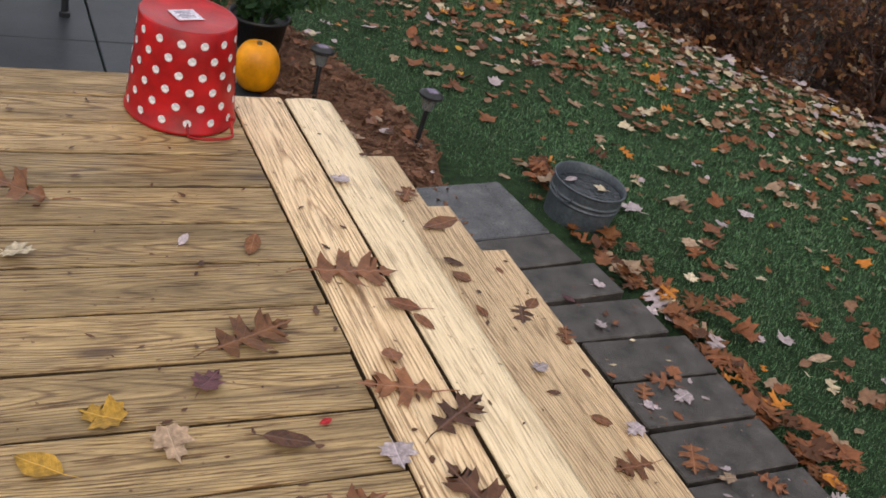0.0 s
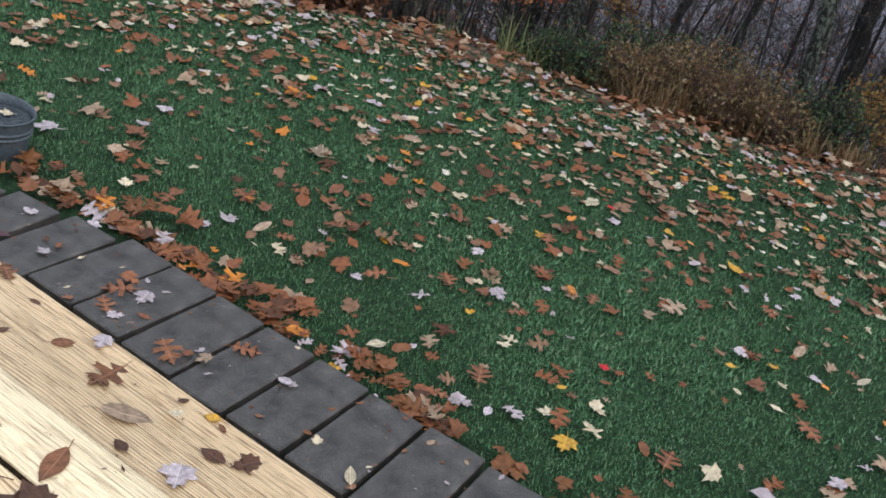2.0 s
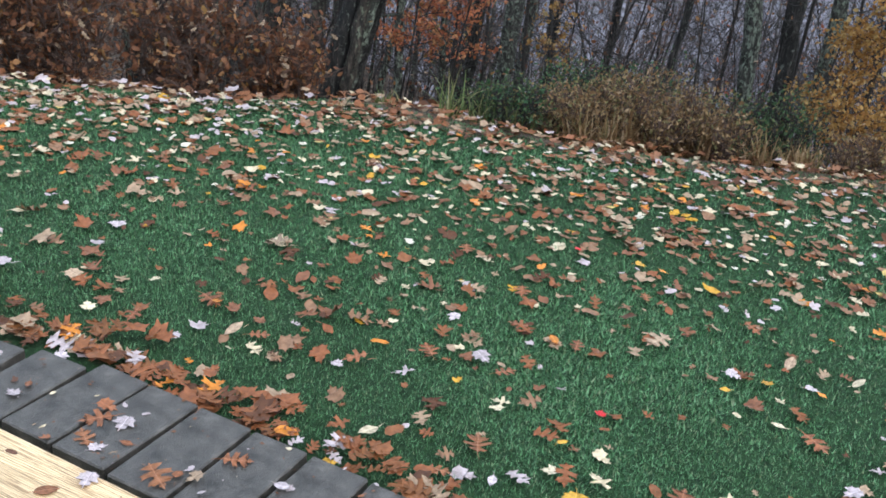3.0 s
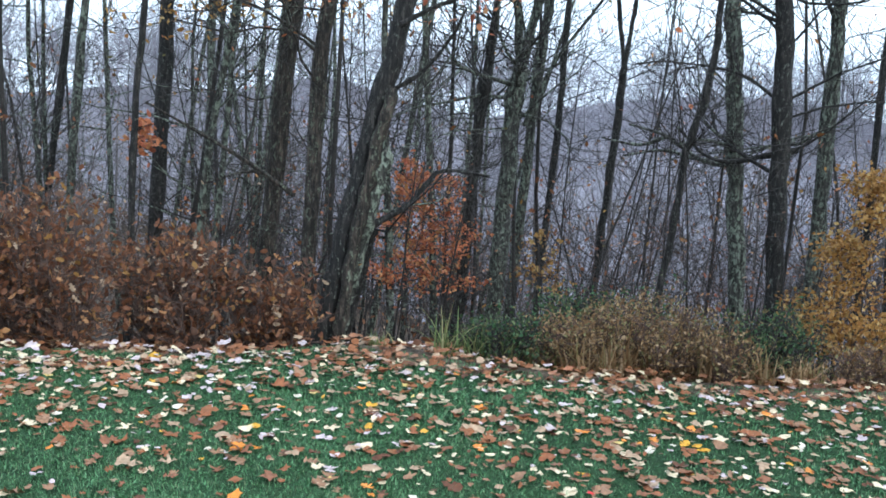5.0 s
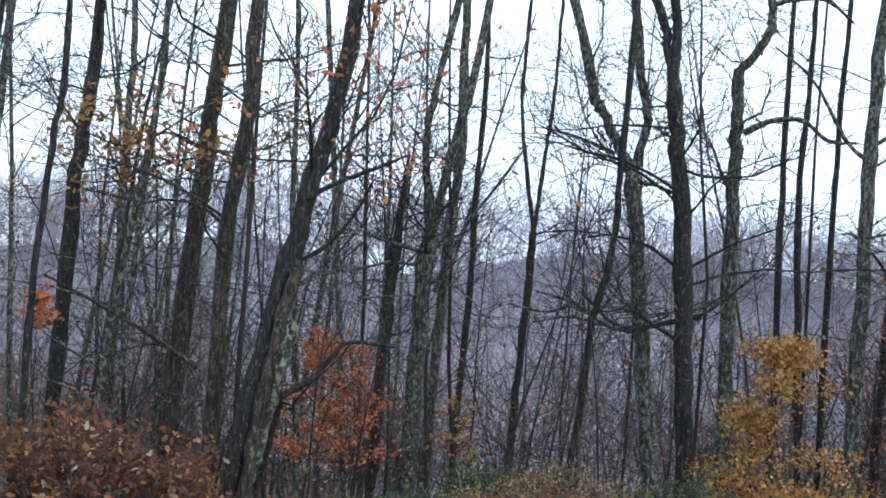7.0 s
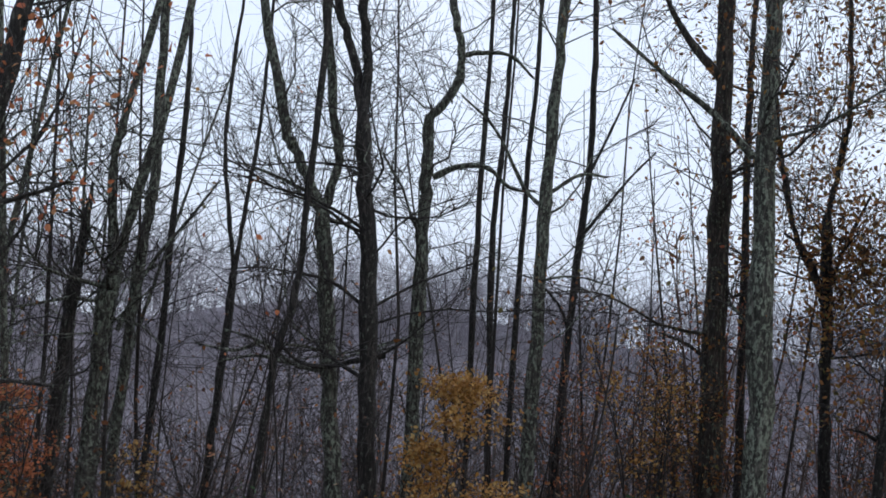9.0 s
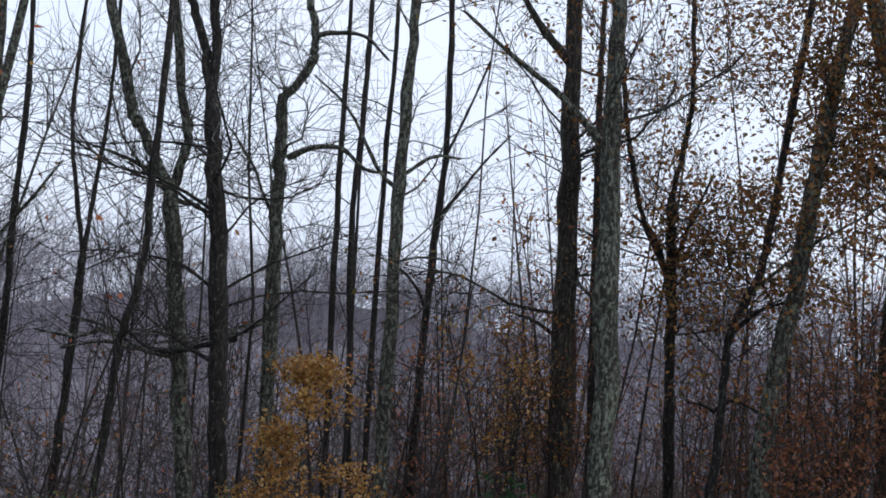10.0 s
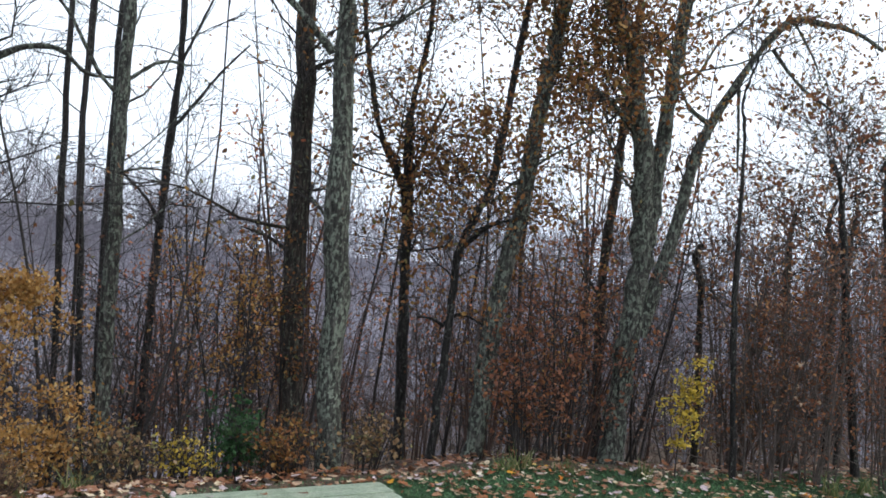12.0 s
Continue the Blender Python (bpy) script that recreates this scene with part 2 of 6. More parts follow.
M_FOLD = noisy_material("dark_metal", [(0.3, (0.014, 0.014, 0.016)), (0.7, (0.03, 0.03, 0.034))], 9, 0.4, 0.5, 90, 0.1, 0.001)

# Board sides in the gaps: wet dirt plus the gap's shade, in one dark colour.
M_GAPSIDE = noisy_material("gap_dirt_and_shade", [(0.3, (0.045, 0.028, 0.015)), (0.7, (0.12, 0.078, 0.042))], 12, 0.8, 0.3, 90, 0.4, 0.003)


def bark_material(name, stops, lichen, amount):
    m, n, l, b = material(name, 0.8, 0.35)
    tc = n.new("ShaderNodeTexCoord")
    v = mapped(n, l, tc.outputs["Object"], (1, 1, 0.22))
    ridge = noise_node(n, l, v, 38, 6, 0.65)
    r = ramp_node(n, stops)
    l.new(ridge.outputs["Fac"], r.inputs["Fac"])
    patch = noise_node(n, l, mapped(n, l, tc.outputs["Object"], (1, 1, 0.6)), 30, 7, 0.72)
    rp = ramp_node(n, [(0.62 - amount, (0, 0, 0)), (0.66 - amount * 0.9, (1, 1, 1))])
    l.new(patch.outputs["Fac"], rp.inputs["Fac"])
    tone = noise_node(n, l, tc.outputs["Object"], 1.7, 3)
    rl = ramp_node(n, [(0.35, lichen), (0.65, tuple(c * 0.6 for c in lichen))])
    l.new(tone.outputs["Fac"], rl.inputs["Fac"])
    l.new(mix(n, l, rp.outputs["Color"], r.outputs["Color"], rl.outputs["Color"]), b.inputs["Base Color"])
    bump(n, l, b, ridge.outputs["Fac"], 0.9, 0.025)
    return m


M_BARK = bark_material("wet_dark_bark", [(0.40, (0.005, 0.004, 0.004)), (0.55, (0.018, 0.015, 0.014)), (0.72, (0.075, 0.065, 0.058))], (0.13, 0.135, 0.115), 0.04)
M_BARKL = bark_material("lichen_bark", [(0.40, (0.011, 0.010, 0.008)), (0.53, (0.042, 0.040, 0.034)), (0.68, (0.15, 0.143, 0.122))], (0.215, 0.24, 0.19), 0.11)
M_BARKB = bark_material("brown_bark", [(0.40, (0.008, 0.006, 0.005)), (0.53, (0.028, 0.021, 0.017)), (0.68, (0.10, 0.076, 0.060))], (0.14, 0.15, 0.11), 0.06)


def leaf_material(name, stops, rough=0.5, spot=45, lets_through=0.4):
    """Leaf colours, one for each loose piece, with blotches."""
    m, n, l, b = material(name, rough, 0.22)
    g = n.new("ShaderNodeNewGeometry")
    r = ramp_node(n, stops)
    r.color_ramp.interpolation = "CONSTANT" if len(stops) > 3 else "LINEAR"
    l.new(g.outputs["Random Per Island"], r.inputs["Fac"])
    tc = n.new("ShaderNodeTexCoord")
    nz = noise_node(n, l, tc.outputs["Object"], spot, 4, 0.6)
    rf = ramp_node(n, [(0.3, (0.6, 0.58, 0.55)), (0.7, (1.2, 1.2, 1.2))])
    l.new(nz.outputs["Fac"], rf.inputs["Fac"])
    col = mix(n, l, 1.0, r.outputs["Color"], rf.outputs["Color"], "MULTIPLY")
    l.new(col, b.inputs["Base Color"])
    bump(n, l, b, nz.outputs["Fac"], 0.3, 0.004)
    if not lets_through:
        return m
    thin, both_sides = n.new("ShaderNodeBsdfTranslucent"), n.new("ShaderNodeMixShader")
    l.new(col, thin.inputs["Color"])
    both_sides.inputs[0].default_value = lets_through
    l.new(b.outputs[0], both_sides.inputs[1])
    l.new(thin.outputs[0], both_sides.inputs[2])
    l.new(both_sides.outputs[0], n["Material Output"].inputs["Surface"])
    return m


LEAF = dict(brown=(0.17, 0.067, 0.024), umber=(0.21, 0.082, 0.034), dark=(0.095, 0.038, 0.018), rust=(0.235, 0.085, 0.035),
            orange=(0.55, 0.20, 0.03), yellow=(0.52, 0.28, 0.03), straw=(0.58, 0.47, 0.32), tan=(0.34, 0.23, 0.15),
            lilac=(0.45, 0.365, 0.375), plum=(0.10, 0.035, 0.04), mauve=(0.26, 0.19, 0.175), red=(0.50, 0.015, 0.02))


def veined_leaf(name, c):
    """One whole leaf, its length along y: midrib, side veins, blotches."""
    m, n, l, b = material(name, 0.42, 0.3)
    tc, oi, xyz = n.new("ShaderNodeTexCoord"), n.new("ShaderNodeObjectInfo"), n.new("ShaderNodeSeparateXYZ")
    l.new(tc.outputs["Object"], xyz.inputs[0])

    def calc(op, a, c2, d=0.0):
        k = n.new("ShaderNodeMath")
        k.operation = op
        for sock, v in zip(k.inputs, (a, c2, d)):
            if hasattr(v, "is_output"):
                l.new(v, sock)
            else:
                sock.default_value = v
        return k.outputs[0]
    ax = calc("ABSOLUTE", xyz.outputs["X"], 0.0)
    side = calc("SINE", calc("MULTIPLY_ADD", ax, -38.0, calc("MULTIPLY", xyz.outputs["Y"], 46.0)), 0.0)
    rib, vein = ramp_node(n, [(0.006, (0.6, 0.6, 0.6)), (0.022, (0, 0, 0))]), ramp_node(n, [(0.90, (0, 0, 0)), (1.0, (0.2, 0.2, 0.2))])
    l.new(ax, rib.inputs["Fac"])
    l.new(side, vein.inputs["Fac"])
    lines = mix(n, l, 1.0, rib.outputs["Color"], vein.outputs["Color"], "ADD")
    nz = noise_node(n, l, tc.outputs["Object"], 6, 5, 0.65)
    rf = ramp_node(n, [(0.32, tuple(x * 0.5 for x in c)), (0.55, c), (0.72, tuple(min(1, x * 1.5 + 0.01) for x in c))])
    l.new(nz.outputs["Fac"], rf.inputs["Fac"])
    hv, mr = n.new("ShaderNodeHueSaturation"), n.new("ShaderNodeMapRange")
    mr.inputs["To Min"].default_value, mr.inputs["To Max"].default_value = 0.75, 1.25
    l.new(oi.outputs["Random"], mr.inputs["Value"])
    l.new(mr.outputs[0], hv.inputs["Value"])
    l.new(rf.outputs["Color"], hv.inputs["Color"])
    pale = tuple(min(1, x * 1.6 + 0.05) for x in c)
    l.new(mix(n, l, lines, hv.outputs["Color"], pale), b.inputs["Base Color"])
    bump(n, l, b, lines, 0.4, 0.01)
    return m


M_LEAF = {k: veined_leaf("leaf_" + k, c) for k, c in LEAF.items()}
M_MIXED = leaf_material("fallen_leaves", [(0.0, LEAF["rust"]), (0.15, LEAF["umber"]), (0.30, (0.24, 0.13, 0.075)), (0.46, LEAF["tan"]), (0.60, (0.20, 0.085, 0.045)),
                                          (0.72, LEAF["lilac"]), (0.79, LEAF["straw"]), (0.86, LEAF["dark"]), (0.955, LEAF["yellow"]), (0.98, LEAF["orange"])], 0.45, lets_through=0)
M_DRIFT = leaf_material("drifted_oak_leaves", [(0.0, LEAF["rust"]), (0.30, LEAF["umber"]), (0.55, LEAF["brown"]), (0.72, LEAF["dark"]), (0.84, LEAF["tan"]), (0.92, LEAF["lilac"]),
                                               (0.97, LEAF["orange"])], 0.4, lets_through=0)
M_EDGELEAF = leaf_material("edge_leaves", [(0.0, LEAF["umber"]), (0.26, (0.24, 0.11, 0.06)), (0.44, LEAF["tan"]), (0.58, LEAF["straw"]), (0.68, LEAF["dark"]),
                                           (0.82, LEAF["lilac"]), (0.94, (0.30, 0.12, 0.06))], 0.4, lets_through=0)
M_PALEMIX = leaf_material("pale_dry_leaves", [(0.0, LEAF["straw"]), (0.3, LEAF["tan"]), (0.55, (0.60, 0.53, 0.43)), (0.75, LEAF["lilac"]), (0.92, (0.50, 0.36, 0.12))], 0.45, lets_through=0)
M_BROWNLEAF = leaf_material("dead_shrub_leaves", [(0.0, (0.16, 0.068, 0.036)), (0.3, (0.22, 0.095, 0.050)), (0.5, (0.11, 0.058, 0.038)), (0.70, (0.29, 0.14, 0.075)),
                                                  (0.82, (0.42, 0.22, 0.10)), (0.90, (0.46, 0.33, 0.23)), (0.96, (0.30, 0.16, 0.05))], 0.5)
M_OAKLEAF = leaf_material("brown_oak_leaves", [(0.0, (0.20, 0.085, 0.03)), (0.3, (0.28, 0.13, 0.045)), (0.55, (0.13, 0.07, 0.035)), (0.75, (0.33, 0.19, 0.06)), (0.9, (0.15, 0.13, 0.05))], 0.5)
M_ORANGELEAF = leaf_material("orange_leaves", [(0.0, (0.44, 0.15, 0.065)), (0.35, (0.50, 0.20, 0.10)), (0.6, (0.34, 0.11, 0.06)), (0.85, (0.50, 0.25, 0.11))], 0.5)
M_YELLOWLEAF = leaf_material("ochre_leaves", [(0.0, (0.36, 0.19, 0.055)), (0.35, (0.44, 0.26, 0.085)), (0.6, (0.29, 0.14, 0.04)), (0.85, (0.46, 0.31, 0.12))], 0.5)
M_LEMON = leaf_material("yellow_leaves", [(0.0, (0.55, 0.40, 0.05)), (0.4, (0.62, 0.45, 0.07)), (0.7, (0.40, 0.30, 0.04)), (0.9, (0.45, 0.42, 0.10))], 0.5)
M_REDLEAF = leaf_material("red_brown_leaves", [(0.0, (0.20, 0.085, 0.050)), (0.35, (0.26, 0.105, 0.058)), (0.6, (0.16, 0.080, 0.055)), (0.85, (0.34, 0.15, 0.065))], 0.5)
M_GREENLEAF = leaf_material("bramble_green", [(0.0, (0.05, 0.10, 0.045)), (0.3, (0.085, 0.15, 0.07)), (0.55, (0.06, 0.09, 0.04)), (0.75, (0.14, 0.17, 0.075)), (0.9, (0.20, 0.15, 0.07))], 0.5)
M_EVERGREEN = leaf_material("evergreen_leaves", [(0.0, (0.03, 0.075, 0.03)), (0.4, (0.05, 0.11, 0.04)), (0.7, (0.035, 0.07, 0.03)), (0.9, (0.07, 0.12, 0.05))], 0.5)
M_PALEGREEN = leaf_material("pale_green_yellow_leaves", [(0.0, (0.34, 0.34, 0.10)), (0.4, (0.45, 0.40, 0.15)), (0.7, (0.26, 0.27, 0.09)), (0.9, (0.50, 0.45, 0.22))], 0.5)
M_TANGRASS = leaf_material("dead_bramble_tan", [(0.0, (0.22, 0.13, 0.065)), (0.3, (0.30, 0.20, 0.10)), (0.55, (0.16, 0.10, 0.05)), (0.75, (0.24, 0.22, 0.10)), (0.9, (0.40, 0.28, 0.17))], 0.6)
M_GRASS = leaf_material("lawn_grass", [(0.0, (0.028, 0.080, 0.030)), (0.24, (0.105, 0.220, 0.094)), (0.48, (0.050, 0.125, 0.047)), (0.70, (0.132, 0.255, 0.118)), (0.90, (0.17, 0.22, 0.115))], 0.5, lets_through=0)
M_GRASS.node_tree.nodes["Principled BSDF"].inputs["Specular IOR Level"].default_value = 0.3
M_TUFT = leaf_material("tall_grass", [(0.0, (0.13, 0.17, 0.06)), (0.4, (0.20, 0.22, 0.09)), (0.7, (0.10, 0.14, 0.05)), (0.9, (0.30, 0.27, 0.13))], 0.5)


# ---- building tools ----
rng = np.random.default_rng(7)


def mesh_of(name, verts, polys, mat, smooth=False):
    """A mesh from a vertex array and face arrays (one array for each face size)."""
    me = bpy.data.meshes.new(name)
    polys = [np.asarray(p, dtype=np.int32) for p in polys if len(p)]
    loops = np.concatenate([p.ravel() for p in polys])
    sizes = np.concatenate([np.full(len(p), p.shape[1], dtype=np.int32) for p in polys])
    starts = np.concatenate([[0], np.cumsum(sizes)[:-1]]).astype(np.int32)
    me.vertices.add(len(verts))
    me.vertices.foreach_set("co", np.asarray(verts, dtype=np.float32).ravel())
    me.loops.add(len(loops))
    me.loops.foreach_set("vertex_index", loops)
    me.polygons.add(len(sizes))
    me.polygons.foreach_set("loop_start", starts)
    me.polygons.foreach_set("loop_total", sizes)
    me.update(calc_edges=True)
    me.materials.append(mat)
    if smooth:
        me.polygons.foreach_set("use_smooth", np.ones(len(sizes), dtype=bool))
    return me


def thing(name, at, label, category, group="", kind=""):
    ob = new(name)
    ob.location = at
    ob.empty_display_size = 0.1
    return tagged(ob, label, category, group, kind)


def hang(ob, parent, at=(0, 0, 0), turn=(0, 0, 0)):
    ob.parent = parent
    ob.location = at
    ob.rotation_euler = [radians(a) for a in turn]
    return ob


def part(name, bm, mat, parent, label="", at=(0, 0, 0), turn=(0, 0, 0), smooth=False):
    me = bpy.data.meshes.new(name)
    bm.to_mesh(me)
    bm.free()
    me.materials.append(mat)
    if smooth:
        me.polygons.foreach_set("use_smooth", np.ones(len(me.polygons), dtype=bool))
    ob = new(name, me)
    if label:
        ob["label"] = label
    return hang(ob, parent, at, turn)


def box_bm(sx, sy, sz, bevel=0.0, segs=1):
    """A box on z = 0, centred in x and y."""
    bm = bmesh.new()
    bmesh.ops.create_cube(bm, size=1.0)
    bmesh.ops.scale(bm, vec=(sx, sy, sz), verts=bm.verts)
    bmesh.ops.translate(bm, vec=(0, 0, sz / 2), verts=bm.verts)
    if bevel:
        bmesh.ops.bevel(bm, geom=list(bm.edges), offset=bevel, segments=segs, affect="EDGES", profile=0.5)
    return bm


def lathe_bm(profile, n=40, squash=1.0):
    """A turned body from (radius, height) rows."""
    bm = bmesh.new()
    rings = []
    for r, z in profile:
        rings.append([bm.verts.new((r * math.cos(2 * math.pi * i / n), r * squash * math.sin(2 * math.pi * i / n), z)) for i in range(n)])
    for a, b in zip(rings, rings[1:]):
        for i in range(n):
            bm.faces.new((a[i], a[(i + 1) % n], b[(i + 1) % n], b[i]))
    for ring, z in ((rings[0], profile[0][1]), (rings[-1], profile[-1][1])):
        c = bm.verts.new((0, 0, z))
        for i in range(n):
            bm.faces.new((ring[(i + 1) % n], ring[i], c) if ring is rings[0] else (ring[i], ring[(i + 1) % n], c))
    return bm


def tube_arrays(polys, sides):
    """Tubes along many paths; each path is (points, radii). Returns vertices and quads."""
    groups = {}
    for p, r in polys:
        groups.setdefault(len(p), []).append((p, r))
    V, Q, base = [], [], 0
    ang = np.arange(sides) * 2 * np.pi / sides
    for n, items in groups.items():
        P = np.array([i[0] for i in items], dtype=float)
        R = np.array([i[1] for i in items], dtype=float)
        T = np.gradient(P, axis=1)
        T /= np.linalg.norm(T, axis=2, keepdims=True) + 1e-9
        ref = np.where(np.abs(T[..., 2:3]) > 0.8, np.array([1.0, 0, 0]), np.array([0, 0, 1.0]))
        ref = np.broadcast_to(ref[:, n // 2:n // 2 + 1], T.shape)
        U = np.cross(T, ref)
        U /= np.linalg.norm(U, axis=2, keepdims=True) + 1e-9
        W = np.cross(T, U)
        ring = P[:, :, None] + R[:, :, None, None] * (U[:, :, None] * np.cos(ang)[:, None] + W[:, :, None] * np.sin(ang)[:, None])
        m = len(items)
        idx = base + np.arange(m * n * sides).reshape(m, n, sides)
        nxt = np.roll(idx, -1, axis=2)
        Q.append(np.stack([idx[:, :-1], nxt[:, :-1], nxt[:, 1:], idx[:, 1:]], axis=-1).reshape(-1, 4))
        V.append(ring.reshape(-1, 3))
        base += m * n * sides
    return np.concatenate(V), np.concatenate(Q)


def outline_leaf(kind, rich=True):
    """A flat leaf of length 1 along y, as a fan round the middle: vertices and triangles."""
    if kind == "oak":
        half = [(0.02, -0.02), (0.05, 0.06), (0.17, 0.07), (0.29, 0.13), (0.18, 0.19), (0.08, 0.24), (0.10, 0.31), (0.26, 0.34), (0.44, 0.40), (0.36, 0.46), (0.43, 0.54),
                (0.24, 0.50), (0.09, 0.50), (0.10, 0.57), (0.25, 0.65), (0.35, 0.80), (0.24, 0.76), (0.22, 0.84), (0.12, 0.76), (0.06, 0.78), (0.10, 0.90), (0.05, 0.93), (0.0, 1.05)]
        if not rich:
            half = [(0.05, 0.0), (0.2, 0.2), (0.09, 0.3), (0.36, 0.52), (0.13, 0.58), (0.28, 0.82), (0.0, 1.0)]
    elif kind == "maple":
        half = [(0.03, 0.0), (0.22, -0.04), (0.28, 0.10), (0.46, 0.16), (0.38, 0.30), (0.52, 0.52), (0.30, 0.50), (0.22, 0.58), (0.24, 0.78), (0.10, 0.78), (0.0, 1.0)]
        if not rich:
            half = [(0.2, -0.02), (0.46, 0.2), (0.34, 0.3), (0.48, 0.55), (0.2, 0.58), (0.2, 0.8), (0.0, 1.0)]
    elif kind == "oval":
        half = [(0.03, 0.0), (0.18, 0.14), (0.29, 0.35), (0.28, 0.58), (0.17, 0.80), (0.0, 1.0)]
        if not rich:
            half = [(0.14, 0.08), (0.3, 0.42), (0.2, 0.75), (0.0, 1.0)]
    else:
        half = [(0.06, 0.03), (0.2, 0.45), (0.0, 1.0)]
    if rich:
        k = len(half)
        mid = [(0.0, i / (k - 1), 0.0) for i in range(k)]
        v = np.array(mid + [(x, y, 0.0) for x, y in half] + [(-x, y * 0.97 + 0.01, 0.0) for x, y in half])
        v[:, 1] -= 0.45
        f = []
        for i in range(k - 1):
            f += [(i, k + i, k + i + 1), (i, k + i + 1, i + 1), (i, 2 * k + i + 1, 2 * k + i), (i, i + 1, 2 * k + i + 1)]
        return v, np.array(f)
    pts = half + [(-x, y * 0.97 + 0.01) for x, y in half[-2::-1]]
    v = np.array([(0.0, 0.42, 0.0)] + [(x, y, 0.0) for x, y in pts])
    v[:, 1] -= 0.45
    k = len(pts)
    f = np.array([(0, 1 + i, 1 + (i + 1) % k) for i in range(k)])
    return v, f


def leaf_cloud(pos, size, kinds, weights, flat=0.0, rich=False, curl=0.35, seed=1, lift=0.0):
    """Many leaves in one array pair. flat: 1 lies down, 0 any way up."""
    g = np.random.default_rng(seed)
    pos = np.asarray(pos, dtype=float)
    n = len(pos)
    which = g.choice(len(kinds), n, p=np.array(weights) / np.sum(weights))
    V, F, base = [], [], 0
    size = np.broadcast_to(np.asarray(size, dtype=float), n)
    for ki, kind in enumerate(kinds):
        sel = np.where(which == ki)[0]
        if not len(sel):
            continue
        v, f = outline_leaf(kind, rich)
        m = len(sel)
        c = curl * g.uniform(-0.4, 1.0, (m, 1))
        X = np.broadcast_to(v[:, 0], (m, len(v))) * g.uniform(0.75, 1.15, (m, 1))
        Y = np.broadcast_to(v[:, 1], (m, len(v)))
        Z = c * (1.6 * X ** 2 + 0.7 * Y ** 2) + (curl * 0.45 * np.abs(X) * np.sin(9.0 * Y + 2.0 * np.sign(X)) + 0.25 * curl * np.abs(X) if rich else 0) + g.normal(0, 0.03 * curl / 0.35, X.shape) * (0.4 if rich else 1)
        P = np.stack([X, Y, Z], -1) * size[sel][:, None, None]
        yaw = g.uniform(0, 2 * np.pi, m) * (n > 1)
        tilt = g.normal(0, 0.22, m) if flat else np.arccos(g.uniform(-1, 1, m))
        az = g.uniform(0, 2 * np.pi, m) * (n > 1)
        cy, sy, ct, st, ca, sa = np.cos(yaw), np.sin(yaw), np.cos(tilt), np.sin(tilt), np.cos(az), np.sin(az)
        o, i1 = np.zeros(m), np.ones(m)
        Rz = np.array([[cy, -sy, o], [sy, cy, o], [o, o, i1]]).transpose(2, 0, 1)
        Rx = np.array([[i1, o, o], [o, ct, -st], [o, st, ct]]).transpose(2, 0, 1)
        Ra = np.array([[ca, -sa, o], [sa, ca, o], [o, o, i1]]).transpose(2, 0, 1)
        P = np.einsum("mij,mvj->mvi", Ra @ Rx @ Rz, P)
        if flat:
            P[..., 2] -= P[..., 2].min(axis=1, keepdims=True) * 0.7
        P = P + pos[sel][:, None, :]
        V.append(P.reshape(-1, 3))
        F.append((f[None] + (np.arange(m) * len(v))[:, None, None] + base).reshape(-1, 3))
        base += m * len(v)
    return np.concatenate(V), np.concatenate(F)


# ---- the lie of the land ----
EDGE_Y = (-60, -14, -10, -8, -6.2, -5, -2.2, -1, 0, 0.75, 1.5, 2, 3, 4, 5, 7, 12, 60)
EDGE_X = (9, 9, 8.9, 8.6, 9, 8.2, 7, 6.2, 5.6, 5.5, 5.3, 4.4, 3.6, 3.0, 2.5, 2.0, 1.0, 1.0)


def edge(y):
    return np.interp(y, EDGE_Y, EDGE_X)


def land(x, y):
    """Height of the ground: a lawn that falls gently, then a wooded slope."""
    x, y = np.asarray(x, dtype=float), np.asarray(y, dtype=float)
    e = edge(y)
    z = -0.03 - 0.06 * np.clip(np.minimum(x, e) - 1.5, 0, None)
    q = np.clip(x - e - 0.2, 0, None)
    z = z - 0.29 * np.clip(q, 0, 30) - 0.02 * np.clip(q - 30, 0, 15)
    r = np.hypot(x, y + 2.3)
    z = z + 0.355 * np.clip(r - 36, 0, 24) - 0.32 * np.clip(r - 60, 0, None)
    z = z + 0.7 * np.sin(0.21 * x + 1) * np.sin(0.17 * y) * np.clip((r - 36) / 15, 0, 1)
    return z


# ---- ground ----
def axis(dense0, dense1, step, far0, far1):
    mid = np.arange(dense0, dense1 + step / 2, step)
    grow = np.cumsum(step * 1.35 ** np.arange(1, 40))
    lo, hi = dense0 - grow, dense1 + grow
    return np.concatenate([[far0], lo[lo > far0][::-1], mid, hi[hi < far1], [far1]])


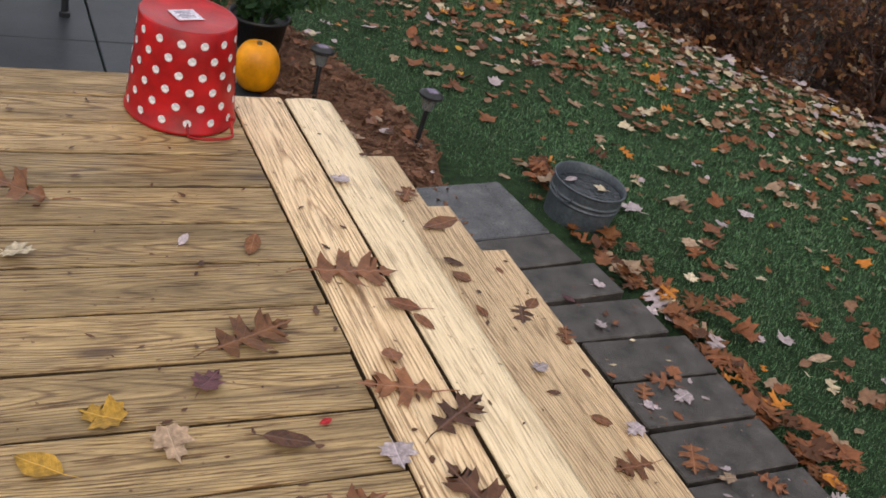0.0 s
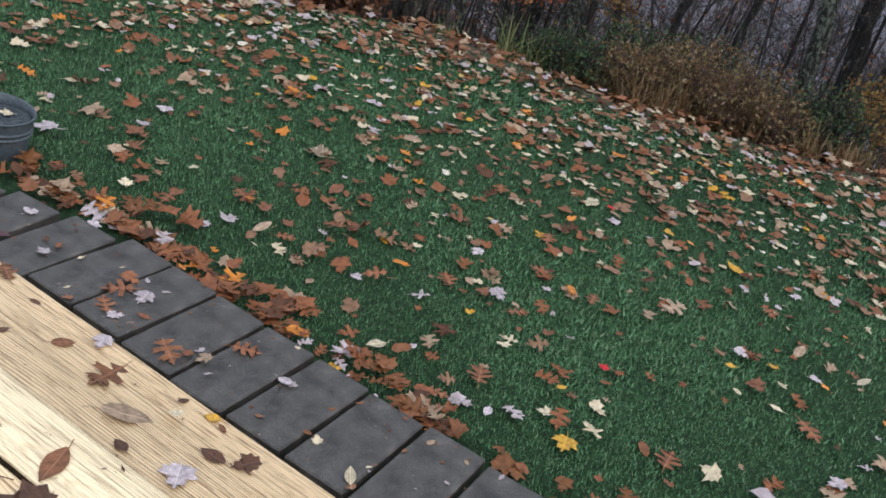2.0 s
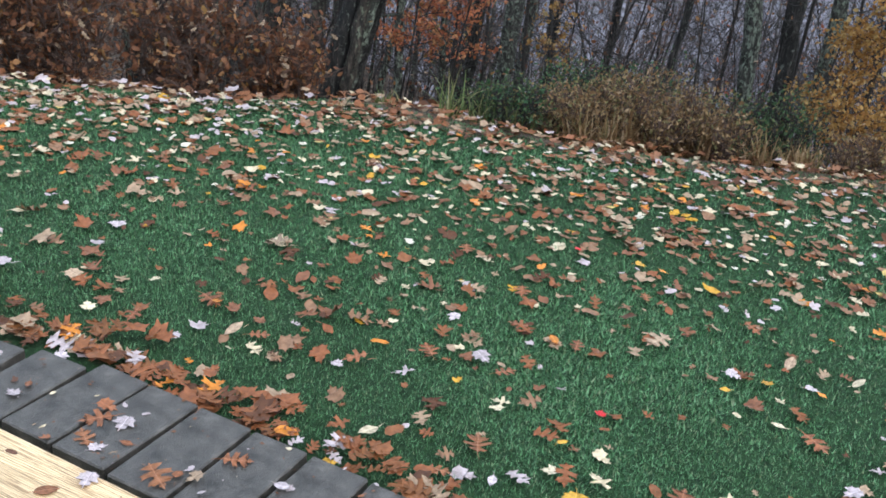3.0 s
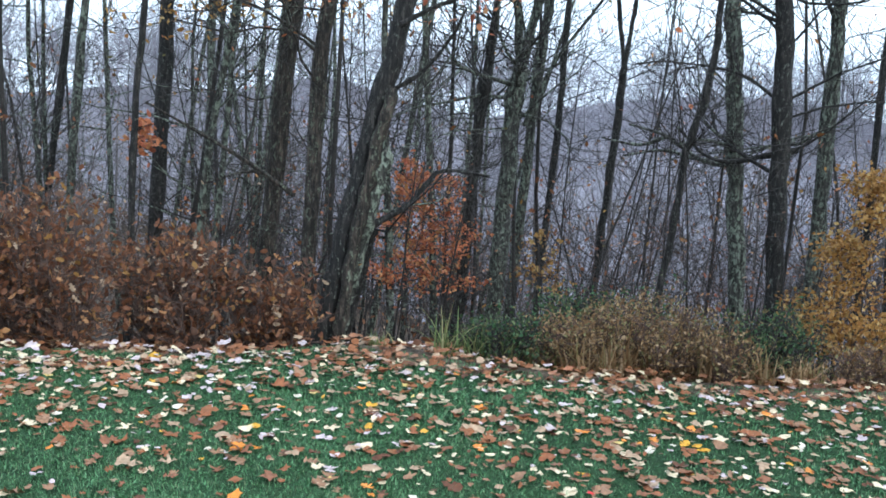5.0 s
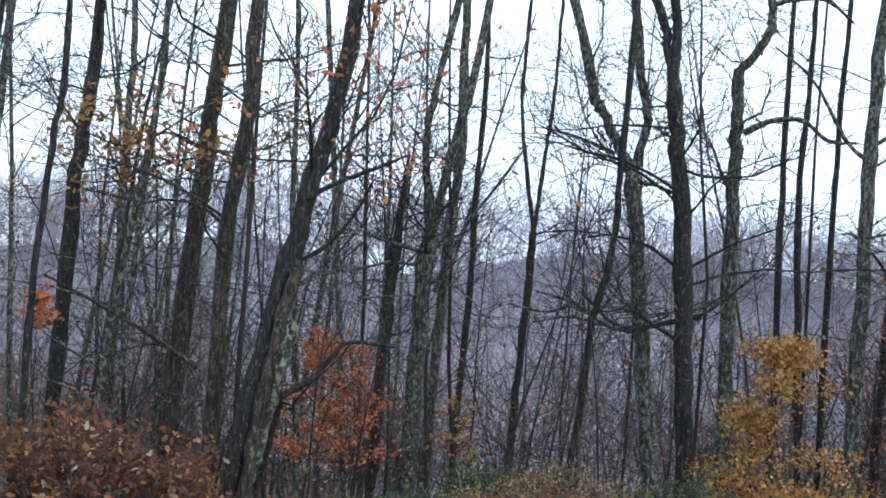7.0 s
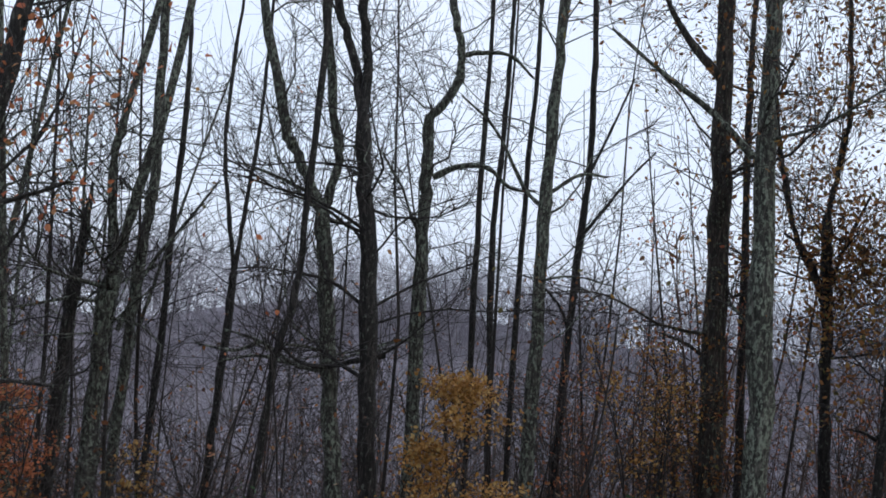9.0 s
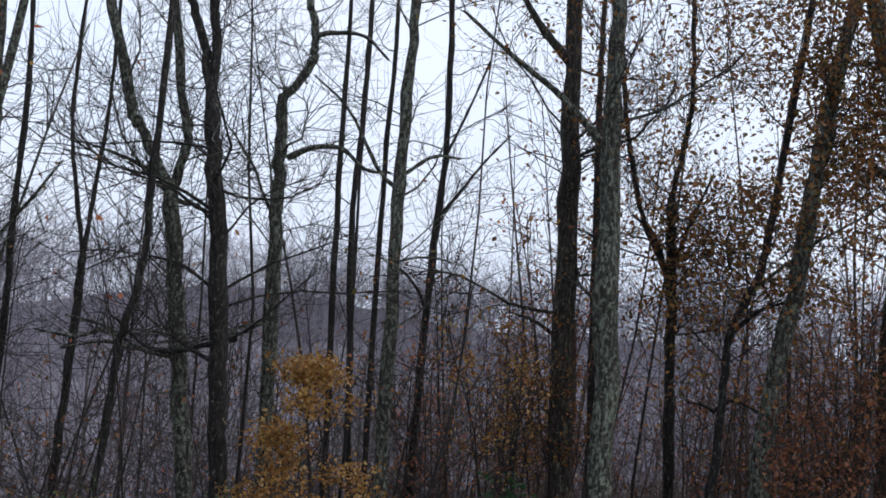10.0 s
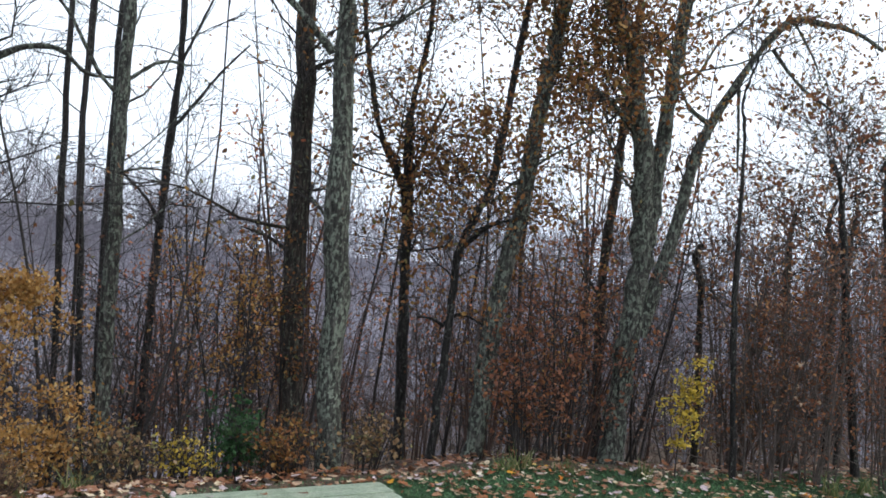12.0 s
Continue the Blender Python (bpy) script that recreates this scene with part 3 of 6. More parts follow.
def build_ground():
    xs, ys = axis(-4, 22, 0.2, -3000, 4000), axis(-14, 10, 0.2, -4000, 4000)
    X, Y = np.meshgrid(xs, ys, indexing="ij")
    Z = land(X, Y)
    near = (X > 1.7) & (X < 40) & (np.abs(Y) < 40)
    rough = np.where(X > edge(Y) + 1.5, 0.05, 0.002)
    wob = np.sin(X * 2.1 + 1.3 * np.sin(Y * 1.7)) + np.sin(Y * 2.7 + X * 0.9) + 0.6 * np.sin(X * 5.3 - Y * 4.1)
    Z = Z + np.where(near, rough * wob, 0)
    a, b = len(xs), len(ys)
    idx = np.arange(a * b).reshape(a, b)
    q = np.stack([idx[:-1, :-1], idx[1:, :-1], idx[1:, 1:], idx[:-1, 1:]], -1).reshape(-1, 4)
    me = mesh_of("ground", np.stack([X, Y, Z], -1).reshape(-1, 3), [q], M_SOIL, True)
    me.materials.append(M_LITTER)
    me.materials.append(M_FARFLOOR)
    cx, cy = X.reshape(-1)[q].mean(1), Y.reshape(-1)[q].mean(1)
    # Slots: lawn, leaf litter, then from 31 m past the edge the haze-tinted floor.
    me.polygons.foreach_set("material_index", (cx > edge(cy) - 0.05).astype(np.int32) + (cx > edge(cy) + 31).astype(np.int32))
    me.update()
    tagged(new("ground", me), "wet green lawn falling to a leaf-strewn wooded slope", "ground", kind="structure")


build_ground()


def build_patio():
    patio = thing("patio", (0, 0, 0), "wet dark bluestone patio slabs in a square grid", "patio", kind="structure")
    bed = box_bm(3.6, 4.4, 0.05)
    part("bedding", bed, M_SOIL, patio, at=(-1.35, 2.55, -0.07))
    slab = None
    for i in range(6):
        for j in range(7):
            x, y = 0.22 - 0.605 * i, 0.60 + 0.605 * j
            if slab is None:
                slab = part("slab", box_bm(0.598, 0.598, 0.035, 0.004), M_SLATE, patio, at=(x, y, -0.035))
            else:
                hang(new("slab", slab.data), patio, (x, y, -0.035 + rng.uniform(-0.002, 0.002)), (0, 0, 90 * (i + j)))


build_patio()


def build_mulch():
    n = 2600
    y = rng.uniform(0.30, 3.4, n)
    wide = np.interp(y, (0.3, 0.9, 1.25, 1.7, 2.2, 2.6, 3.4), (0.95, 1.05, 1.16, 1.12, 0.96, 0.8, 0.7))
    x = 0.52 + (wide - 0.52) * rng.uniform(0, 1, n) ** 0.9
    u, v = rng.uniform(0, 2 * np.pi, n), rng.normal(0, 0.35, n)
    L, W = rng.uniform(0.012, 0.035, n), rng.uniform(0.004, 0.010, n)
    d = np.stack([np.cos(u) * np.cos(v), np.sin(u) * np.cos(v), np.sin(v)], -1)
    s = np.stack([-np.sin(u), np.cos(u), 0 * u], -1)
    c = np.stack([x, y, rng.uniform(-0.012, 0.02, n)], -1)
    h = np.array([0, 0, 0.004])
    V = np.stack([c - d * L[:, None] - s * W[:, None], c + d * L[:, None] - s * W[:, None] * 0.6, c + d * L[:, None] + s * W[:, None], c - d * L[:, None] + s * W[:, None] * 0.7,
                  c + h - d * L[:, None] * 0.7, c + h + d * L[:, None] * 0.7], 1)
    k = np.arange(n)[:, None] * 6
    quads = np.concatenate([k + np.array([[0, 1, 5, 4]]), k + np.array([[2, 3, 4, 5]])])
    tris = np.concatenate([k + np.array([[1, 2, 5]]), k + np.array([[3, 0, 4]])])
    tagged(new("mulch_chips", mesh_of("mulch_chips", V.reshape(-1, 3), [quads, tris], M_MULCH)),
           "reddish brown shredded bark mulch bed beside the steps", "mulch", kind="stuff")
    bm = bmesh.new()
    ring = [(0.50, 0.28)] + [(float(np.interp(t, (0.3, 0.9, 1.25, 1.7, 2.2, 2.6, 3.4), (0.95, 1.05, 1.16, 1.12, 0.96, 0.8, 0.7))), t) for t in np.linspace(0.28, 3.4, 14)] + [(0.50, 3.4)]
    low, top = [bm.verts.new((px, py, -0.09)) for px, py in ring], [bm.verts.new((px, py, -0.012)) for px, py in ring]
    bm.faces.new(top)
    for i in range(len(ring)):
        bm.faces.new((low[i], low[(i + 1) % len(ring)], top[(i + 1) % len(ring)], top[i]))
    bed = thing("mulch_bed", (0, 0, 0), "flat bed of dark red bark mulch", "garden bed", kind="structure")
    part("bed", bm, M_MULCH, bed)


build_mulch()


# ---- pavers along the foot of the steps ----
def build_pavers():
    path = thing("paver_path", (0, 0, 0), "row of wet dark grey concrete pavers along the foot of the steps", "pavement", kind="structure")
    part("slab", box_bm(0.40, 0.372, 0.075, 0.005), M_SLAB, path, "larger wet shiny slab", at=(1.10, 0.668, -0.053), turn=(0.4, -0.5, 7))
    first = None
    for j in range(-4, 20):
        y0 = -0.32 - 0.2032 * j
        fan = max(0.0, y0 + 0.12)
        x = 1.30 - 0.26 * min(fan, 0.8) + rng.uniform(-0.008, 0.008)
        z = -0.055 + rng.uniform(-0.004, 0.006)
        turn = (rng.uniform(-1.6, 1.2), rng.uniform(-1.2, 1.2), 1.5 + 9 * min(fan, 0.8) + rng.uniform(-1.3, 1.3))
        at = (x, y0 - 0.1016, z)
        if first is None:
            first = part("paver", box_bm(0.404, 0.186, 0.075, 0.005), M_PAVER, path, at=at, turn=turn)
        else:
            hang(new("paver", first.data), path, at, turn)
    bed = box_bm(0.62, 5.4, 0.03)
    part("bedding", bed, M_SOIL, path, at=(1.24, -1.7, -0.052))


build_pavers()


# ---- deck and steps ----
DECK = 0.66


def board_bm(length, width, thick, along, round_edge=0.004, cup=0.0015, seg=10, dark_sides=False, nose=0.0):
    """A board with eased long edges, a little cupped and bowed; its top is at z = 0."""
    bm = bmesh.new()
    w, t, r = width / 2, thick, round_edge
    prof = [(-w, -t), (-w, -r), (-w + r * 0.3, -r * 0.3), (-w + r, 0), (-w * 0.4, -cup), (0, -cup * 1.3), (w * 0.4, -cup), (w - r, 0), (w - r * 0.3, -r * 0.3), (w, -r), (w, -t)]
    if nose:
        arc = [(-w + nose * (1 - math.cos(u)), -nose + nose * math.sin(u)) for u in (0.0, 0.3, 0.6, 0.9, 1.2, math.pi / 2)]
        prof = [(-w, -t)] + arc + prof[5:]
    rings = []
    for i in range(seg + 1):
        s = -length / 2 + length * i / seg
        dy, dz = rng.uniform(-0.0012, 0.0012), rng.uniform(-0.001, 0.001)
        rings.append([bm.verts.new((s, a + dy, b + dz) if along == "x" else (-(a + dy), s, b + dz)) for a, b in prof])
    m = len(prof)
    for a, b in zip(rings, rings[1:]):
        for i in range(m):
            bm.faces.new((a[i], b[i], b[(i + 1) % m], a[(i + 1) % m]))
    bm.faces.new(rings[0])
    bm.faces.new(rings[-1][::-1])
    bmesh.ops.recalc_face_normals(bm, faces=bm.faces)
    # Steep sides take the second slot, which darkens the gaps between boards.
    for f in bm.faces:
        if abs(f.normal.z) < 0.2 and dark_sides and not (nose and f.normal.x > 0.5):
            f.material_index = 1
    return bm


def build_deck():
    deck = thing("deck", (0, 0, 0), "low wooden deck of wet yellow-brown weathered pine boards", "deck", kind="structure")
    shapes = []
    for k in range(-2, 31):
        yc = -0.1445 * k - 0.07225
        if len(shapes) < 6:
            ob = part("deck_board", board_bm(3.0, 0.1378, 0.028, "x", 0.005, dark_sides=True), M_DECK, deck, at=(-1.504, yc, DECK))
            ob.data.materials.append(M_GAPSIDE)
            shapes.append(ob.data)
        else:
            hang(new("deck_board", shapes[k % 6]), deck, (-1.504 + rng.uniform(-0.002, 0.002), yc, DECK + rng.uniform(-0.0015, 0.001)))
    part("border_board", board_bm(4.75, 0.136, 0.028, "y", 0.005, dark_sides=True), M_TREAD, deck, "fresh pale pine border board", at=(0.070, -2.205, DECK + 0.002)).data.materials.append(M_GAPSIDE)
    part("nosing_board", board_bm(4.75, 0.138, 0.038, "y", 0.004, -0.003, dark_sides=True, nose=0.032), M_NOSE, deck, "fresh pale pine nosing board with a rounded edge", at=(0.2165, -2.205, DECK)).data.materials.append(M_GAPSIDE)
    part("fascia_board", box_bm(0.03, 4.7, 0.13, 0.003), M_FRAME, deck, at=(0.235, -2.2, DECK - 0.17))
    part("fascia_board", box_bm(3.0, 0.03, 0.18, 0.003), M_FRAME, deck, at=(-1.5, 0.27, DECK - 0.215))
    part("fascia_board", box_bm(3.0, 0.03, 0.18, 0.003), M_FRAME, deck, at=(-1.5, -4.4, DECK - 0.215))
    for i in range(8):
        part("joist", box_bm(0.038, 4.6, 0.14), M_FRAME, deck, at=(-2.95 + 0.41 * i, -2.06, DECK - 0.175))
    post = None
    for x in (-2.9, -1.45, 0.05):
        for y in (0.1, -2.0, -4.2):
            if post is None:
                post = part("post", box_bm(0.09, 0.09, 0.56, 0.004), M_FRAME, deck, at=(x, y, -0.06))
            else:
                hang(new("post", post.data), deck, (x, y, -0.06))


build_deck()


def build_steps():
    steps = thing("wooden_steps", (0, 0, 0), "three fresh pale pine steps running along the deck edge", "steps")
    for i, (x0, x1) in enumerate(((0.268, 0.486), (0.468, 0.700), (0.682, 0.934))):
        z = DECK - 0.1625 * (i + 1)
        part("tread", board_bm(4.75, x1 - x0, 0.036, "y", 0.008, 0.001, 12), M_TREAD, steps, at=((x0 + x1) / 2, -2.205, z))
        part("riser", box_bm(0.022, 4.70, 0.126, 0.002), M_TREAD, steps, at=(x1 - 0.045, -2.21, z - 0.163))
    for y in (0.12, -1.4, -2.9, -4.5):
        bm = bmesh.new()
        prof = [(0.25, -0.06), (0.86, -0.06), (0.86, 0.125), (0.63, 0.125), (0.63, 0.288), (0.42, 0.288), (0.42, 0.45), (0.25, 0.45)]
        a = [bm.verts.new((px, -0.019, pz)) for px, pz in prof]
        b = [bm.verts.new((px, 0.019, pz)) for px, pz in prof]
        bm.faces.new(a)
        bm.faces.new(b[::-1])
        for i in range(len(prof)):
            bm.faces.new((b[i], b[(i + 1) % len(prof)], a[(i + 1) % len(prof)], a[i]))
        part("stringer", bm, M_FRAME, steps, at=(0, y, 0))


build_steps()


# ---- things on the deck and round it ----
def build_bucket():
    b = thing("red_bucket", (-0.135, 0.080, DECK + 0.002), "upturned red tin bucket with white polka dots standing on the deck", "bucket")
    b.rotation_euler = (0, 0, radians(7))
    A0, A1, SQ, HT = 0.125, 0.107, 1.14, 0.240
    prof = [(A0 - 0.004, 0.004), (A0 + 0.002, 0.0), (A0 + 0.004, 0.004), (A0 + 0.002, 0.009), (A0, 0.011), (A0 - (A0 - A1) * 0.35, HT * 0.36), (A0 - (A0 - A1) * 0.7, HT * 0.7),
            (A1 + 0.002, HT - 0.004), (A1 - 0.001, HT), (A1 - 0.004, HT - 0.001), (A1 - 0.008, HT - 0.004)]
    part("body", lathe_bm(prof, 56, SQ), M_RED, b, smooth=True)
    dots = None
    for row in range(6):
        z = 0.030 + row * 0.0362
        rad = A0 - (A0 - A1) * z / HT
        cnt = 14
        for i in range(cnt):
            a = 2 * math.pi * (i + 0.5 * (row % 2)) / cnt
            pos = Vector((rad * math.cos(a), rad * SQ * math.sin(a), z))
            nrm = Vector((math.cos(a) * SQ, math.sin(a), (A0 - A1) / HT * SQ)).normalized()
            if dots is None:
                bm = bmesh.new()
                bmesh.ops.create_circle(bm, cap_ends=True, segments=14, radius=0.0094)
                me = bpy.data.meshes.new("dot")
                bm.to_mesh(me)
                bm.free()
                me.materials.append(M_DOT)
                dots = me
            ob = hang(new("dot", dots), b)
            ob.matrix_basis = Matrix.Translation(pos + nrm * 0.0018) @ nrm.to_track_quat("Z", "Y").to_matrix().to_4x4()
    lab = part("paper_label", box_bm(0.062, 0.062, 0.0006), M_LABEL, b, "white printed paper label", at=(-0.008, -0.005, HT - 0.0025), turn=(0, 0, 8))
    for i in range(5):
        part("print_bar", box_bm(0.040 - 0.006 * (i % 3), 0.003, 0.0004), M_INK, lab, at=(-0.003 * (i % 2), 0.020 - 0.009 * i, 0.0008))
    pts = [(0.052 * math.cos(t), -0.138 - 0.006 - 0.030 * math.sin(t), 0.006 + 0.004 * math.sin(t)) for t in np.linspace(0, math.pi, 14)]
    pts = [(0.052, -0.128, 0.034), (0.052, -0.136, 0.016)] + pts + [(-0.052, -0.136, 0.016), (-0.052, -0.128, 0.034)]
    V, Q = tube_arrays([(np.array(pts), np.full(len(pts), 0.0034))], 6)
    hang(new("wire_handle", mesh_of("wire_handle", V, [Q], M_RED, True)), b, (0.026, -0.006, 0))
    for s in (-1, 1):
        part("handle_lug", lathe_bm([(0.007, 0), (0.007, 0.004), (0.004, 0.006)], 12), M_RED, b, at=(0.026 + s * 0.052, -0.130, 0.036), turn=(97, 0, 0))


build_bucket()


def build_pumpkin():
    p = thing("pumpkin", (0.495, 1.68, 0.0), "small round orange pumpkin on the ground behind the deck", "pumpkin")
    bm = bmesh.new()
    n, m = 56, 22
    rings = []
    for j in range(m + 1):
        t = math.pi * j / m
        ring = []
        for i in range(n):
            a = 2 * math.pi * i / n
            rib = 1 - 0.025 * abs(math.cos(a * 4.5)) ** 6 * math.sin(t)
            r = 0.095 * math.sin(t) ** 0.85 * rib
            z = 0.112 - 0.112 * math.cos(t) * (1 - 0.16 * math.exp(-(math.sin(t) / 0.35) ** 2))
            ring.append(bm.verts.new((r * math.cos(a), r * math.sin(a), z)))
        rings.append(ring)
    for a, b in zip(rings, rings[1:]):
        for i in range(n):
            bm.faces.new((a[i], a[(i + 1) % n], b[(i + 1) % n], b[i]))
    bmesh.ops.remove_doubles(bm, verts=bm.verts, dist=0.0005)
    part("skin", bm, M_PUMPKIN, p, smooth=True)
    part("stem", lathe_bm([(0.020, 0.0), (0.013, 0.008), (0.010, 0.018), (0.012, 0.022)], 9), M_STEM, p, "broken dry brown stem", at=(0, 0, 0.196))


build_pumpkin()


def build_planter():
    p = thing("planter", (0.565, 1.98, 0.0), "black plastic pot with a leafy green plant", "plant pot")
    part("pot", lathe_bm([(0.105, 0), (0.11, 0.004), (0.148, 0.262), (0.158, 0.264), (0.160, 0.285), (0.152, 0.287), (0.146, 0.262), (0.142, 0.25)], 40), M_BLACK, p, smooth=True)
    p.scale = (0.84, 0.84, 0.80)
    g = np.random.default_rng(3)
    stems, tips = [], []
    for i in range(46):
        a, L, s = g.uniform(0, 2 * np.pi), g.uniform(0.12, 0.34), g.uniform(0.2, 1.1)
        q = [np.array([0.05 * math.cos(a), 0.05 * math.sin(a), 0.25]) + np.array([math.cos(a) * s * L * u, math.sin(a) * s * L * u, L * u * (1.1 - 0.45 * s * u)]) for u in np.linspace(0, 1, 5)]
        stems.append((q, np.linspace(0.003, 0.0012, 5)))
        tips += [q[k] + g.normal(0, 0.02, 3) for k in (1, 2, 3, 3, 4, 4, 4)]
    V, Q = tube_arrays(stems, 4)
    hang(new("stalk_cluster", mesh_of("stalk_cluster", V, [Q], M_GREENLEAF)), p)
    V, F = leaf_cloud(tips, g.uniform(0.04, 0.085, len(tips)), ("oval", "maple"), (2, 1), seed=5, curl=0.6)
    hang(new("foliage", mesh_of("foliage", V, [F], M_EVERGREEN)), p)


build_planter()


def solar_light(at, tilt):
    s = thing("solar_path_light", at, "black plastic solar path light on a stake in the mulch", "garden light", "solar path lights")
    s.scale = (1.15, 1.15, 1.22)
    s.rotation_euler = (radians(tilt[0]), radians(tilt[1]), 0)
    part("stake", lathe_bm([(0.002, -0.06), (0.008, -0.01), (0.009, 0.02), (0.009, 0.135)], 12), M_BLACK, s)
    part("lens", lathe_bm([(0.018, 0.0), (0.030, 0.045), (0.029, 0.047)], 20), M_LENS, s, "clear plastic lens", at=(0, 0, 0.133))
    part("cap", lathe_bm([(0.036, 0), (0.044, 0.004), (0.044, 0.012), (0.030, 0.020), (0.028, 0.022)], 28), M_BLACK, s, "black cap with a solar cell", at=(0, 0, 0.178))
    part("solar_cell", box_bm(0.034, 0.034, 0.002, 0.0005), M_INK, s, at=(0, 0, 0.1995))
    part("ground_ring", lathe_bm([(0.024, 0), (0.026, 0.004), (0.012, 0.010)], 18), M_LENS, s, at=(0, 0, 0.0))


solar_light((1.07, 1.24, -0.01), (2, 4))
solar_light((0.74, 1.62, -0.01), (-3, 2))


def build_tub():
    t = thing("galvanised_tub", (1.55, 0.70, -0.045), "dull grey galvanised steel tub of rainwater, tilted on the lawn", "tub")
    t.rotation_euler = (radians(3), radians(4), 0)
    R, H = 0.142, 0.176
    prof = [(R * 0.91, 0.0), (R * 0.93, 0.004)]
    for z in np.linspace(0.01, H - 0.008, 70):
        r = R * (0.93 + 0.07 * z / H)
        for zc in (0.108, 0.128):
            r += 0.0055 * math.exp(-((z - zc) / 0.004) ** 2)
        prof.append((r, z))
    prof += [(R + 0.004, H - 0.004), (R + 0.006, H), (R + 0.002, H + 0.004), (R - 0.003, H), (R - 0.006, H - 0.03), (R - 0.012, 0.09), (R * 0.8, 0.07)]
    part("body", lathe_bm(prof, 56), M_TUB, t, smooth=True)
    part("water", lathe_bm([(R * 0.965 - 0.006, 0), (R * 0.965 - 0.006, 0.001)], 48), M_WATER, t, "still rainwater with sky reflected", at=(0, 0, 0.140), turn=(-3, -4, 0))
    for a in (20, 200):
        pts = [np.array([0, 0.045 * math.cos(u), 0.02 - 0.035 * math.sin(u)]) for u in np.linspace(0, math.pi, 12)]
        V, Q = tube_arrays([(pts, np.full(12, 0.0035))], 6)
        ob = hang(new("ring_handle", mesh_of("ring_handle", V, [Q], M_TUB, True)), t, (R * 1.02 * math.cos(radians(a)), R * 1.02 * math.sin(radians(a)), 0.13), (0, 0, a))


build_tub()


def build_chair():
    c = thing("patio_chair", (-0.42, 2.62, 0.0), "dark metal patio chair on the wet slabs", "chair")
    leg = None
    for x, y in ((0.23, -0.23), (-0.23, -0.23), (0.23, 0.23), (-0.23, 0.23)):
        if leg is None:
            leg = part("leg", lathe_bm([(0.024, 0), (0.024, 0.02), (0.016, 0.024), (0.016, 0.44)], 14), M_FOLD, c, at=(x, y, 0))
        else:
            hang(new("leg", leg.data), c, (x, y, 0))
    part("seat", box_bm(0.50, 0.50, 0.03, 0.01, 2), M_FOLD, c, at=(0, 0, 0.43))
    part("backrest", box_bm(0.48, 0.03, 0.42, 0.01, 2), M_FOLD, c, at=(0, 0.24, 0.48), turn=(-8, 0, 0))


build_chair()


def build_platform():
    x, y = 6.98, -3.98
    p = thing("plank_platform", (x, y, float(land(x, y)) + 0.01), "flat platform of weathered pale green planks lying on the lawn", "platform")
    p.rotation_euler = (0, radians(2.2), radians(17))
    first = None
    for i in range(7):
        at = (-0.52 + 0.155 * i, rng.uniform(-0.03, 0.03), 0.024 + rng.uniform(-0.003, 0.003))
        if first is None:
            first = part("plank", box_bm(0.138, 1.66, 0.024, 0.004), M_GREENBOARD, p, at=at)
        else:
            hang(new("plank", first.data), p, at, (0, 0, rng.uniform(-0.4, 0.4)))
    for yy in (-0.7, 0, 0.7):
        part("bearer", box_bm(1.06, 0.07, 0.03, 0.003), M_GREENBOARD, p, at=(-0.05, yy, -0.009))


build_platform()


# ---- trees ----
def smooth_path(pts, n):
    """A rounded path through a few places."""
    p = np.array(pts, dtype=float)
    if len(p) == 2:
        p = np.array([p[0], p[0] * 0.5 + p[1] * 0.5, p[1]])
    e = np.concatenate([[2 * p[0] - p[1]], p, [2 * p[-1] - p[-2]]])
    out = []
    seg = len(p) - 1
    for u in np.linspace(0, seg - 1e-6, n):
        i = int(u)
        t = u - i
        a, b, c, d = e[i], e[i + 1], e[i + 2], e[i + 3]
        out.append(0.5 * (2 * b + (c - a) * t + (2 * a - 5 * b + 4 * c - d) * t * t + (3 * b - a - 3 * c + d) * t ** 3))
    return np.array(out)


def grow(g, start, direction, length, n, up=0.25, wob=0.10):
    """A crooked shoot."""
    d = np.array(direction, dtype=float)
    d /= np.linalg.norm(d)
    p = [np.array(start, dtype=float)]
    for i in range(n - 1):
        d = d + g.normal(0, wob, 3) + np.array([0, 0, up / n])
        d /= np.linalg.norm(d)
        p.append(p[-1] + d * length / (n - 1))
    return np.array(p)


def side_dir(g, lo, hi):
    a, e = g.uniform(0, 2 * np.pi), radians(g.uniform(lo, hi))
    return np.array([math.cos(a) * math.cos(e), math.sin(a) * math.cos(e), math.sin(e)])


def twigs(g, path, r0, count, length, subs, out, tips):
    for i in range(count):
        u = g.uniform(0.25, 1.0) * (len(path) - 1)
        k = min(int(u), len(path) - 2)
        p = path[k] + (path[k + 1] - path[k]) * (u - k)
        d = (path[k + 1] - path[k])
        d = d / (np.linalg.norm(d) + 1e-9) + side_dir(g, -35, 60) * 1.1
        L = length * g.uniform(0.5, 1.2)
        t = grow(g, p, d, L, 4, 0.15, 0.32)
        out.append((t, np.array([r0, r0 * 0.8, r0 * 0.6, r0 * 0.35])))
        tips.append(t[2])
        tips.append(t[3])
        for j in range(subs):
            q = t[1] + (t[3] - t[1]) * g.uniform(0, 1)
            d2 = (t[3] - t[1]) / L + side_dir(g, -30, 60) * 0.8
            s = grow(g, q, d2, L * g.uniform(0.3, 0.7), 3, 0.1, 0.22)
            out.append((s, np.array([r0 * 0.6, r0 * 0.5, r0 * 0.3])))
            tips.append(s[2])


